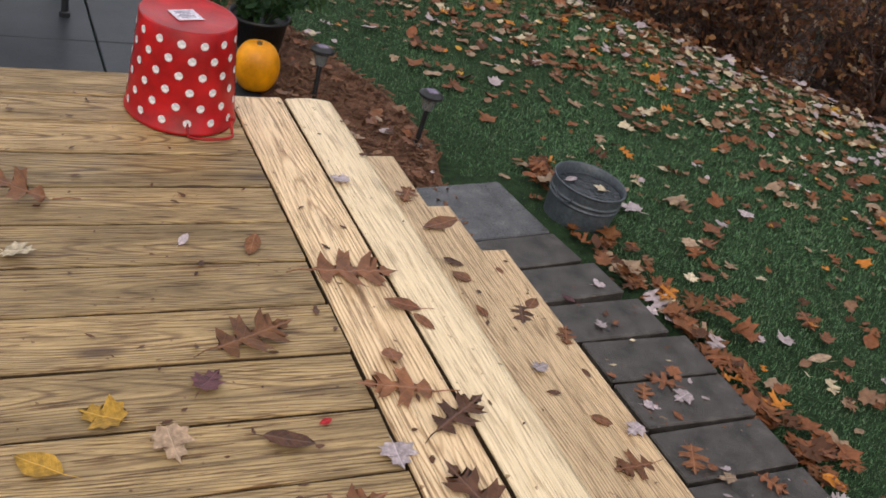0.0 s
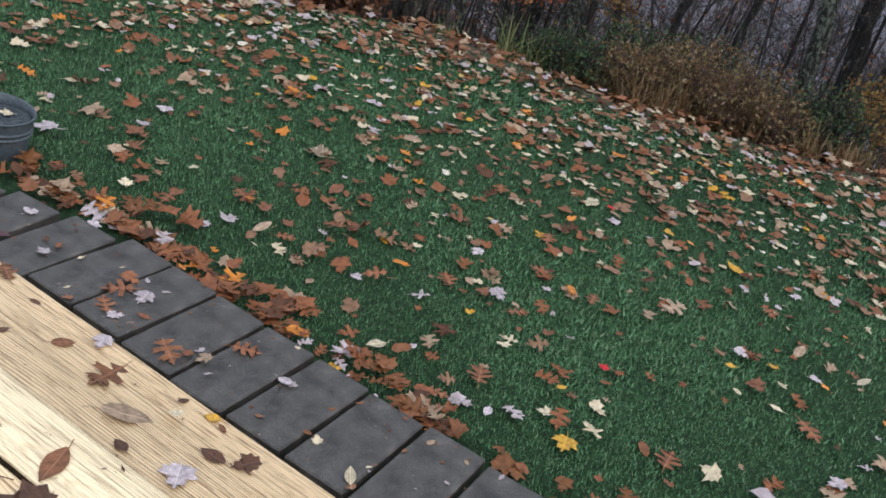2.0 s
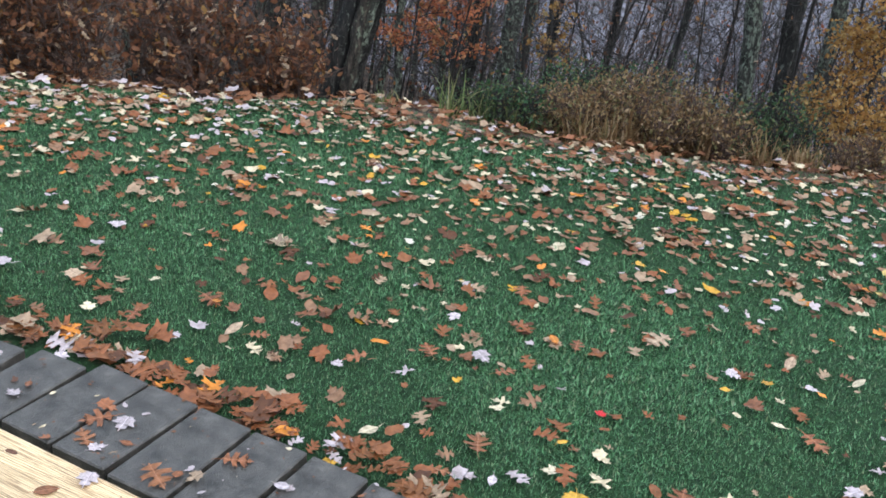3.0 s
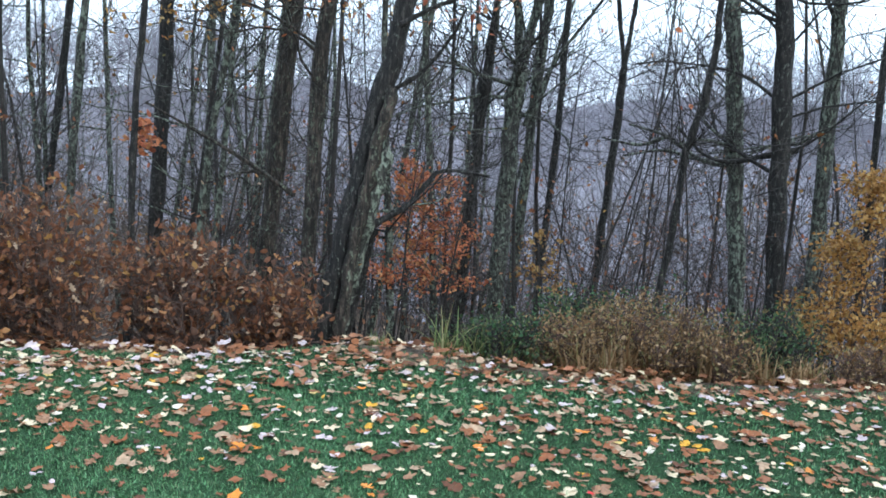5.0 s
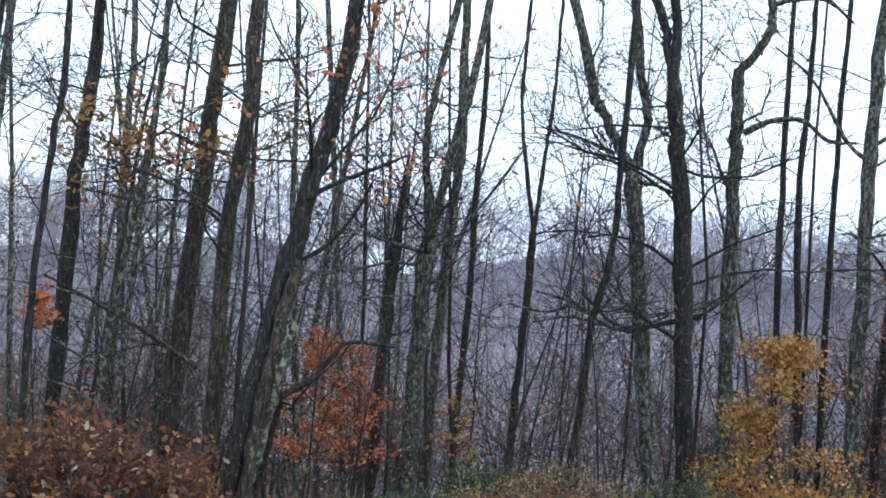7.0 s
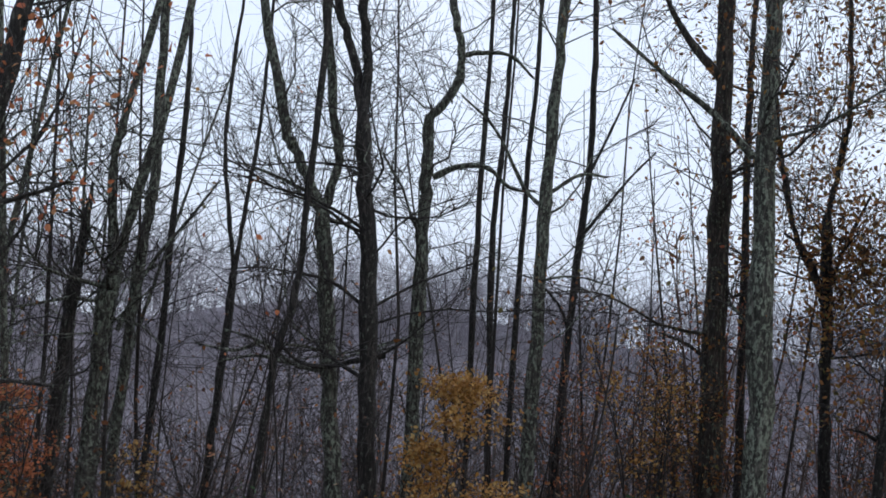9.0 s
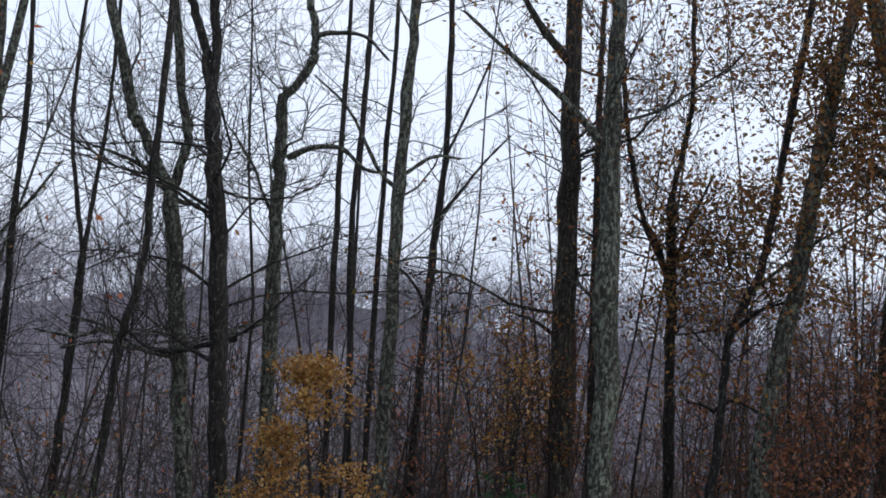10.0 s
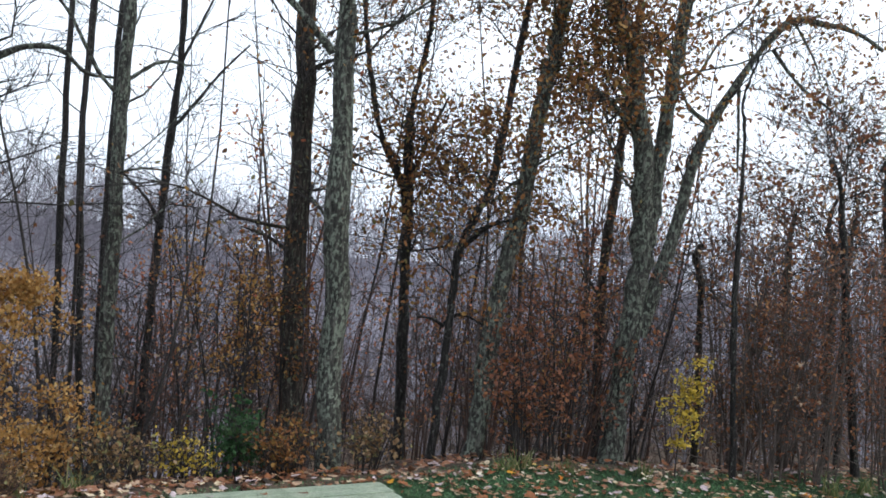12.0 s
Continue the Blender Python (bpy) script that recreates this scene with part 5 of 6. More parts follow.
# ---- shrubs and saplings ----
for i, (x, y, h, w, n) in enumerate(((3.55, 3.95, 1.0, 0.45, 420), (3.95, 3.55, 1.05, 0.5, 520), (4.35, 3.35, 1.1, 0.5, 560), (4.42, 3.02, 0.95, 0.45, 460),
                                     (5.15, 2.55, 1.0, 0.45, 560), (5.5, 2.2, 0.95, 0.42, 560), (5.62, 2.0, 0.6, 0.35, 300), (3.1, 4.6, 1.0, 0.5, 420), (2.6, 5.4, 1.1, 0.5, 420),
                                     (4.6, 3.7, 1.2, 0.5, 420), (5.3, 3.0, 1.1, 0.5, 420), (2.2, 6.3, 1.1, 0.6, 420))):
    g_h = 0.9 + 0.3 * ((i * 7) % 5) / 5
    sapling("brown_shrub", "dense shrub with wet rust-brown dead leaves at the lawn edge", (x, y), h * g_h, w, M_BROWNLEAF, int(n * 1.25), 0.066, 300 + i, stems=20, low=0.06,
            cat="shrub", layers=False, group="brown shrubs", hug=0.07, kinds=("oak", "oval"), bark=M_REDTWIG)
sapling("pale_shrub", "tall shrub with pale yellow-green leaves", (3.55, 3.75), 1.55, 0.5, M_PALEGREEN, 420, 0.06, 320, stems=6, low=0.5, cat="shrub", layers=False)
sapling("orange_sapling", "young beech with layered orange leaves", (7.95, 2.4), 2.1, 0.75, M_ORANGELEAF, 1100, 0.055, 321, low=0.4)
sapling("orange_sapling", "young beech with layered orange leaves", (8.2, 2.05), 1.9, 0.7, M_ORANGELEAF, 700, 0.055, 322, low=0.4)
sapling("ochre_sapling", "small sapling with yellow-orange leaves down the slope", (9.95, 1.55), 1.5, 0.6, M_YELLOWLEAF, 160, 0.08, 323, low=0.5)
sapling("ochre_sapling", "small sapling with yellow-orange leaves down the slope", (11.4, 3.4), 2.6, 0.8, M_YELLOWLEAF, 220, 0.08, 324, low=0.4)
sapling("red_sapling", "thin sapling with a few red-brown leaves at its top", (6.15, 4.15), 2.2, 0.35, M_ORANGELEAF, 110, 0.07, 325, low=0.85)
sapling("yellow_sapling", "young tree with layers of ochre-yellow leaves", (8.45, -1.68), 1.95, 0.70, M_YELLOWLEAF, 3000, 0.052, 326, low=0.08, hug=0.09)
sapling("yellow_sapling", "young tree with layers of ochre-yellow leaves", (8.15, -2.1), 1.0, 0.5, M_YELLOWLEAF, 700, 0.05, 327, stems=4, low=0.1)
sapling("tan_sapling", "bushy sapling with thin orange-tan leaves", (9.95, -3.5), 2.7, 0.8, M_YELLOWLEAF, 800, 0.05, 328, stems=9, low=0.45, layers=False)
sapling("tan_sapling", "bushy sapling with thin orange-tan leaves", (10.0, -4.0), 2.5, 0.8, M_OAKLEAF, 1000, 0.05, 329, stems=9, low=0.45, layers=False)
sapling("evergreen_bush", "dark green leafy evergreen bush", (8.57, -3.62), 0.85, 0.38, M_EVERGREEN, 700, 0.055, 330, stems=6, low=0.15, cat="shrub")
sapling("ochre_shrub", "low shrub with orange-brown and olive leaves", (8.4, -3.98), 0.55, 0.4, M_OAKLEAF, 420, 0.055, 331, stems=10, low=0.1, cat="shrub", layers=False)
sapling("ochre_shrub", "low shrub with orange-brown and olive leaves", (8.35, -3.2), 0.5, 0.35, M_LEMON, 220, 0.05, 332, stems=8, low=0.1, cat="shrub", layers=False)
sapling("ochre_shrub", "low shrub with orange-brown and olive leaves", (8.1, -2.6), 0.6, 0.45, M_TANGRASS, 420, 0.055, 333, stems=10, low=0.1, cat="shrub", layers=False)
sapling("ochre_shrub", "low shrub with orange-brown and olive leaves", (8.6, -4.7), 0.6, 0.4, M_TANGRASS, 300, 0.055, 334, stems=9, low=0.1, cat="shrub", layers=False)
sapling("red_shrub", "tall thicket shrub with red-brown leaves", (9.05, -6.3), 1.6, 0.75, M_REDLEAF, 620, 0.06, 335, stems=8, low=0.05, cat="shrub", layers=False)
sapling("red_shrub", "tall thicket shrub with red-brown leaves", (9.3, -6.85), 2.4, 0.9, M_REDLEAF, 800, 0.06, 336, stems=8, low=0.05, cat="shrub", layers=False)
sapling("red_shrub", "tall thicket shrub with red-brown leaves", (9.7, -6.6), 2.6, 0.9, M_OAKLEAF, 700, 0.06, 337, stems=8, low=0.05, cat="shrub", layers=False)
sapling("lemon_sapling", "small sapling with bright yellow leaves", (8.5, -7.62), 1.15, 0.36, M_LEMON, 480, 0.05, 338, low=0.15)
for i, (x, y, h) in enumerate(((8.5, -8.5, 2.2), (8.3, -8.95, 2.4), (8.9, -9.0, 2.8), (8.1, -9.6, 2.5), (9.4, -8.6, 3.0), (9.0, -10.2, 3.0), (9.6, -9.6, 3.2), (8.7, -11, 3.0), (10.2, -9.2, 3.4))):
    sapling("thicket_shrub", "tangled grey-brown thicket with dull red-brown leaves", (x, y), h * 1.1, 0.8, (M_BROWNLEAF, M_REDLEAF)[i % 2], 700, 0.05, 340 + i, stems=9, low=0.05,
            cat="shrub", layers=False, group="thicket", hug=0.12, bark=M_THICKET)
for i, (x, y, h, w, m, n) in enumerate(((6.05, 0.42, 0.34, 0.30, M_GREENLEAF, 300), (6.30, 0.10, 0.42, 0.36, M_TANGRASS, 560), (6.50, -0.20, 0.52, 0.42, M_TANGRASS, 640), (6.60, -0.55, 0.52, 0.42, M_TANGRASS, 600),
                                        (6.75, 0.25, 0.58, 0.40, M_GREENLEAF, 520), (6.95, -0.30, 0.60, 0.45, M_GREENLEAF, 420), (6.95, -0.95, 0.42, 0.40, M_GREENLEAF, 380), (6.72, -0.90, 0.36, 0.38, M_TANGRASS, 420),
                                        (7.30, -1.30, 0.55, 0.38, M_GREENLEAF, 420), (7.35, -1.85, 0.30, 0.34, M_TANGRASS, 260), (7.40, 0.30, 0.62, 0.45, M_GREENLEAF, 320), (6.25, 0.72, 0.34, 0.30, M_GREENLEAF, 160))):
    sapling("bramble", "sprawling bramble mound of dull green and dead tan leaves", (x, y), h * 1.25, w, m, int(n * 2.6), 0.038, 360 + i, stems=18, low=0.05, cat="shrub", layers=False,
            group="brambles", hug=0.06, kinds=("sliver", "oval"), bark=M_REDTWIG if m is M_TANGRASS else None)


rg = np.random.default_rng(77)
for i in range(15):
    x, y = 9.6 + 4.6 * rg.uniform(0, 1), -2.6 - 0.45 * i + rg.normal(0, 0.2)
    sapling("rust_sapling", "thin red-brown sapling with sparse rust-coloured leaves", (x, y), 2.6 + 1.8 * rg.uniform(0, 1), 0.75, (M_REDLEAF, M_ORANGELEAF, M_OAKLEAF)[i % 3], 260, 0.055, 380 + i, stems=6,
            low=0.2, layers=False, group="rust saplings", hug=0.10, bark=M_REDTWIG)


def grass_tuft(x, y, h, n, seed, mat):
    g = np.random.default_rng(seed)
    z = float(land(x, y)) - 0.02
    V, F = [], []
    for i in range(n):
        a, lean = g.uniform(0, 2 * np.pi), g.uniform(0.1, 0.9)
        L, w = h * g.uniform(0.6, 1.1), g.uniform(0.006, 0.012)
        o = np.array([g.normal(0, 0.05), g.normal(0, 0.05), 0])
        s = np.array([-math.sin(a), math.cos(a), 0]) * w
        b0 = len(V)
        for k, u in enumerate((0, 0.35, 0.7, 1.0)):
            c = o + np.array([math.cos(a) * lean * L * u ** 1.7, math.sin(a) * lean * L * u ** 1.7, L * (u - 0.45 * lean * u * u)])
            V += [c - s * (1 - 0.9 * u), c + s * (1 - 0.9 * u)]
        F += [(b0 + 2 * k, b0 + 2 * k + 1, b0 + 2 * k + 3, b0 + 2 * k + 2) for k in range(3)]
    ob = new("grass_tuft", mesh_of("grass_tuft", np.array(V), [np.array(F)], mat))
    ob.location = (x, y, z)
    tagged(ob, "tuft of tall arching " + ("dead tan" if mat is M_TANGRASS else "yellow-green") + " grass at the lawn edge", "grass tuft", "grass tufts")


for i, (x, y, h) in enumerate(((5.85, 0.83, 0.42), (6.02, 0.43, 0.40), (5.95, 0.65, 0.34), (5.75, 1.35, 0.16), (6.1, 0.2, 0.3), (8.76, -6.18, 0.26), (8.65, -6.0, 0.2), (8.5, -7.3, 0.24), (7.9, -8.9, 0.28), (8.0, -9.3, 0.25),
                               (7.45, -2.0, 0.3), (7.6, -2.4, 0.3), (8.6, -6.6, 0.18))):
    grass_tuft(x, y, h, 34, 400 + i, M_TUFT)
for i in range(26):
    u = i / 25
    dome = 0.26 + 0.24 * math.sin(math.pi * min(1.0, u * 1.25))
    grass_tuft(6.12 + 1.15 * u + 0.18 * math.sin(i * 2.1), 0.22 - 1.95 * u + 0.15 * math.cos(i * 1.7), dome + 0.08 * math.sin(i * 3.3), 44, 430 + i, M_TANGRASS)


# ---- the wood behind, too many stems to count ----
def stand(name, label, count, box_u, dist, height, radius, mat, branches, twig_n, seed, sides=4, thin=1.0, lean=0.07, leaves=(), each="", rise=0.0):
    """Thin bare trees scattered by bearing and distance from the lawn."""
    g = np.random.default_rng(seed)
    big, small, tips = [], [], []
    for i in range(count):
        a = radians(g.uniform(*box_u))
        d = math.sqrt(g.uniform(dist[0] ** 2, dist[1] ** 2))
        x, y = -0.4 + d * math.cos(a), -2.3 + d * math.sin(a)
        if x < edge(y) + 1.5:
            continue
        z = float(land(x, y)) - 0.1
        h = g.uniform(*height) * (1 + rise * (min(max(math.degrees(a) + 2, 0) / 36, 1) + 0.45 * min(max(-8 - math.degrees(a), 0) / 20, 1)))
        r = g.uniform(*radius)
        p = grow(g, (x, y, z), (g.normal(0, lean), g.normal(-0.03, lean), 1), h, 7, 0.2, 0.05 + 0.3 * lean * lean)
        mark = len(small)
        big.append((p, np.linspace(r, r * 0.25, 7)))
        for b in range(branches):
            u = g.uniform(0.15, 0.98) * 6
            k = min(int(u), 5)
            q = p[k] + (p[k + 1] - p[k]) * (u - k)
            L = g.uniform(0.5, 1.6) * thin
            s = grow(g, q, side_dir(g, 5, 60), L, 4, 0.35, 0.34)
            small.append((s, np.linspace(max(r * 0.28, 0.004), 0.003, 4) * thin ** 0.5))
            for t in range(twig_n):
                w = s[1] + (s[3] - s[1]) * g.uniform(0, 1)
                small.append((grow(g, w, (s[3] - s[1]) / L + side_dir(g, 0, 60) * 0.8, L * g.uniform(0.3, 0.7), 3, 0.2, 0.4),
                              np.array([0.004, 0.0035, 0.0025]) * thin))
        if each:
            base = np.array((x, y, z))
            root = thing("tree", base, each, "tree", "bare trees of the wood")
            V, Q = tube_arrays(big[-1:], sides)
            hang(new("trunk", mesh_of("trunk", V - base, [Q], mat, True)), root)
            V, Q = tube_arrays(small[mark:], 3)
            hang(new("crown", mesh_of("crown", V - base, [Q], mat)), root)
    if not each:
        V, Q = tube_arrays(big, sides)
        W, R = tube_arrays(small, 3)
        tagged(new(name, mesh_of(name, np.concatenate([V, W]), [np.concatenate([Q, R + len(V)])], mat)), label, "woods", kind="stuff")
    for mat, n, size, words in leaves:
        tips = np.array([p[-1] for p, r in small if p[-1][2] < 4.5])
        P = tips[g.integers(0, len(tips), n)] + g.normal(0, 0.05, (n, 3))
        V, F = leaf_cloud(P, g.uniform(0.6, 1.2, n) * size, ("oak", "oval"), (1, 2), seed=seed + n, curl=0.7)
        tagged(new("clinging_leaves", mesh_of("clinging_leaves", V, [F], mat)), words, "leaves", kind="stuff")


stand("understory_saplings", "dense thin bare grey saplings behind the lawn edge", 100, (-32, 62), (9, 18), (2.0, 4.8), (0.009, 0.024), M_TWIG, 12, 4, 21, lean=0.16, each="thin bare dark sapling with fine twigs",
      leaves=((M_OAKLEAF, 1700, 0.06, "brown leaves clinging to the bare saplings"), (M_ORANGELEAF, 900, 0.06, "orange leaves clinging to the bare saplings")))
stand("middle_wood", "bare trees down the slope, grey-brown lightened for haze", 150, (-31, 66), (17, 36), (3.0, 6.2), (0.03, 0.07), M_MIDTWIG, 11, 3, 22, 5, 1.5, lean=0.08, each="bare tree down the slope, grey-brown lightened for haze",
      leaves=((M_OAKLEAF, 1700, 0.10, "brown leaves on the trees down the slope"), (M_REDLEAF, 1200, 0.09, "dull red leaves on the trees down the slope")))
# Both far stands carry the distance haze in their twig colour.
stand("far_wood", "bare wood across the valley, coloured pale grey-mauve for haze", 900, (-50, 72), (36, 61), (2.2, 4.0), (0.03, 0.06), M_FAR, 14, 2, 23, 3, 2.6, lean=0.1, rise=0.1)
stand("crest_wood", "bare treetops on the crest across the valley, coloured pale for haze", 480, (-50, 72), (54, 61.5), (1.2, 2.6), (0.02, 0.05), M_FAR, 16, 3, 28, 3, 2.0, lean=0.12)
stand("slope_brush", "dark dead brush and thin stems down the slope", 420, (-42, 64), (12, 26), (1.2, 2.8), (0.008, 0.016), M_REDTWIG, 8, 2, 26, 3, 1.0, lean=0.25)
stand("slim_trees", "slim dark bare trees standing close behind the lawn edge", 48, (-30, 62), (10.5, 18), (6.5, 10.5), (0.018, 0.04), M_TWIG, 11, 3, 25, 6, 1.2, each="slim dark bare tree behind the lawn edge")
stand("slim_trees", "slim grey bare trees crowding the slope", 36, (24, 62), (9.5, 17), (6.0, 9.5), (0.028, 0.055), M_BARKL, 12, 4, 27, 6, 1.2, each="slim lichen-grey bare tree in a crowded stand")
stand("brush", "knee-high dead stems and brush under the trees", 300, (-42, 64), (7.5, 16), (0.7, 2.4), (0.004, 0.009), M_TWIG, 8, 3, 24, 3, 0.6, lean=0.3,
      leaves=((M_BROWNLEAF, 3600, 0.055, "dead brown leaves caught in the brush"),))


# ---- fallen leaves ----
LEAF_SHAPES = {}


def fallen_leaf(x, y, z, kind, size, colour, seed, where, turn=None):
    key = (kind, colour, seed % 3)
    if key not in LEAF_SHAPES:
        V, F = leaf_cloud([(0, 0, 0)], 1.0, (kind,), (1,), flat=1, rich=True, curl=0.28, seed=seed + 11)
        V[:, 2] = (V[:, 2] - V[:, 2].min()) * 0.75 + 0.015
        stalk = [np.array([0, -0.45, 0.03]), np.array([0.02, -0.62, 0.05]), np.array([0.06, -0.78, 0.03])]
        W, Q = tube_arrays([(stalk, np.array([0.014, 0.010, 0.008]))], 4)
        LEAF_SHAPES[key] = mesh_of("fallen_leaf", np.concatenate([V, W]), [F, Q + len(V)], M_LEAF[colour])
    ob = new("fallen_leaf", LEAF_SHAPES[key])
    ob.location, ob.scale = (x, y, z), (size, size, size)
    ob.rotation_euler = (0, 0, seed * 2.399 if turn is None else radians(turn))
    words = dict(brown="brown", umber="dull red-brown", dark="dark wet brown", rust="rust-brown", orange="orange", yellow="bright yellow", straw="pale straw-coloured",
                 tan="pale tan", lilac="upturned pale grey-lilac", plum="dark plum", mauve="faded grey-mauve", red="bright red")
    tagged(ob, f"{words[colour]} fallen {kind if kind != 'oval' else 'tree'} leaf lying on {where}", "leaf", "fallen leaves on " + where)


DECK_LEAVES = [
    (-0.17, -0.82, 'oak', 0.13, 'brown'), (-0.26, -0.92, 'maple', 0.06, 'plum'), (-0.43, -0.98, 'maple', 0.065, 'yellow'), (-0.52, -1.07, 'oval', 0.07, 'yellow'),
    (-0.34, -1.06, 'maple', 0.065, 'tan'), (-0.17, -1.07, 'oval', 0.075, 'dark'), (-0.10, -1.04, 'oval', 0.022, 'red'), (-0.52, -0.54, 'maple', 0.06, 'straw'),
    (-0.52, -0.34, 'oak', 0.14, 'brown'), (-0.10, -0.53, 'oval', 0.06, 'brown'), (0.07, -0.63, 'oak', 0.15, 'umber'), (0.14, -0.75, 'oval', 0.07, 'rust'),
    (0.16, -0.80, 'oval', 0.05, 'umber'), (0.06, -0.90, 'oval', 0.06, 'rust'), (0.05, -0.98, 'oak', 0.12, 'umber'), (0.12, -1.06, 'oak', 0.11, 'dark'),
    (0.16, -0.26, 'maple', 0.05, 'lilac'), (-0.01, -1.13, 'maple', 0.055, 'lilac'), (-0.23, -0.51, 'oval', 0.03, 'lilac'),
    (0.08, -1.24, 'oak', 0.13, 'dark'), (-0.13, -1.24, 'oak', 0.13, 'umber'), (0.10, -1.39, 'maple', 0.09, 'dark'), (-0.16, -1.34, 'maple', 0.06, 'yellow'),
    (-0.18, -1.39, 'oak', 0.11, 'mauve'), (-0.27, -1.25, 'oak', 0.1, 'umber'), (-0.01, -1.45, 'oval', 0.08, 'umber'), (-0.21, -1.25, 'maple', 0.045, 'lilac'),
    (0.19, -1.35, 'oval', 0.07, 'umber'),
]
TREAD_LEAVES = [
    (0.44, -0.05, 'oak', 0.08, 'umber'), (0.48, -0.20, 'oval', 0.1, 'umber'), (0.44, -0.37, 'oval', 0.05, 'dark'), (0.43, -0.57, 'oval', 0.04, 'rust'),
    (0.52, -0.59, 'oak', 0.08, 'dark'), (0.48, -0.77, 'maple', 0.045, 'lilac'), (0.47, -0.85, 'oval', 0.03, 'dark'), (0.48, -1.19, 'oval', 0.09, 'tan'),
    (0.42, -1.25, 'oval', 0.04, 'dark'), (0.44, -1.37, 'maple', 0.06, 'lilac'), (0.46, -1.52, 'oval', 0.05, 'umber'), (0.44, -0.43, 'oval', 0.05, 'umber'),
    (0.70, -0.18, 'oval', 0.04, 'rust'), (0.72, -0.34, 'oval', 0.07, 'umber'), (0.68, -0.93, 'oak', 0.09, 'umber'), (0.68, -0.78, 'oval', 0.05, 'umber'),
    (0.67, -1.26, 'oval', 0.06, 'dark'), (0.70, -1.12, 'maple', 0.04, 'straw'), (0.70, -1.51, 'oak', 0.09, 'umber'), (0.70, -1.32, 'maple', 0.06, 'dark'),
    (0.73, -0.62, 'oval', 0.03, 'dark'),
    (0.91, -0.28, 'oak', 0.08, 'umber'), (0.90, -0.67, 'maple', 0.05, 'lilac'), (0.90, -0.96, 'oval', 0.03, 'dark'), (0.96, -1.05, 'oval', 0.04, 'yellow'),
    (0.90, -1.09, 'oval', 0.03, 'umber'),
]
PAVER_LEAVES = [
    (1.26, -0.34, 'oak', 0.09, 'rust'), (1.32, -0.32, 'maple', 0.06, 'rust'), (1.17, -0.38, 'oak', 0.08, 'umber'), (1.28, -0.42, 'maple', 0.06, 'lilac'),
    (1.16, -0.44, 'maple', 0.05, 'lilac'), (1.22, -0.49, 'oval', 0.04, 'rust'), (1.15, -0.66, 'oak', 0.09, 'umber'), (1.19, -0.70, 'oval', 0.05, 'rust'),
    (1.21, -0.74, 'maple', 0.05, 'tan'), (1.34, -0.78, 'oak', 0.08, 'rust'), (1.21, -0.05, 'maple', 0.05, 'lilac'), (1.27, -0.05, 'oval', 0.04, 'rust'),
    (1.33, 0.16, 'maple', 0.05, 'lilac'), (1.17, 0.09, 'oval', 0.05, 'plum'), (1.32, -0.95, 'oval', 0.05, 'lilac'), (1.15, -1.32, 'oval', 0.05, 'straw'),
    (1.28, -0.14, 'oval', 0.025, 'straw'),
]
LAWN_LEAVES_NEAR = [
    (2.14, -1.23, 'maple', 0.07, 'straw'), (2.37, -1.52, 'maple', 0.045, 'red'), (3.85, -0.89, 'maple', 0.045, 'red'), (3.12, -2.12, 'maple', 0.06, 'lilac'),
    (3.10, -2.16, 'oval', 0.05, 'orange'), (1.82, -1.63, 'maple', 0.09, 'yellow'), (2.10, -1.48, 'oval', 0.05, 'yellow'), (1.92, -1.51, 'maple', 0.06, 'straw'),
    (2.45, -1.03, 'maple', 0.08, 'lilac'), (1.91, -1.27, 'oak', 0.11, 'umber'), (1.75, -0.97, 'oval', 0.09, 'straw'), (1.53, -0.97, 'maple', 0.05, 'yellow'),
    (1.63, -0.67, 'oak', 0.12, 'rust'), (1.57, -0.76, 'oak', 0.1, 'rust'), (1.54, -0.50, 'oak', 0.11, 'rust'), (2.12, -0.69, 'oak', 0.1, 'rust'),
    (2.05, -0.66, 'maple', 0.05, 'lilac'), (2.37, -0.85, 'oak', 0.1, 'rust'), (2.69, -0.79, 'maple', 0.07, 'lilac'), (2.41, -1.14, 'oak', 0.09, 'rust'),
    (2.82, -1.02, 'oak', 0.09, 'rust'), (2.79, -1.18, 'oval', 0.06, 'orange'), (2.81, -1.27, 'oak', 0.09, 'rust'), (3.08, -1.52, 'oak', 0.12, 'tan'),
    (3.89, -1.20, 'maple', 0.06, 'yellow'), (3.90, -1.31, 'oval', 0.05, 'orange'), (3.15, -0.89, 'oak', 0.1, 'rust'), (3.48, -0.85, 'maple', 0.06, 'orange'),
    (2.80, 0.14, 'oak', 0.12, 'tan'), (2.15, -0.02, 'oak', 0.12, 'rust'), (2.15, -0.05, 'oval', 0.06, 'orange'), (2.00, -0.25, 'oval', 0.1, 'tan'),
]
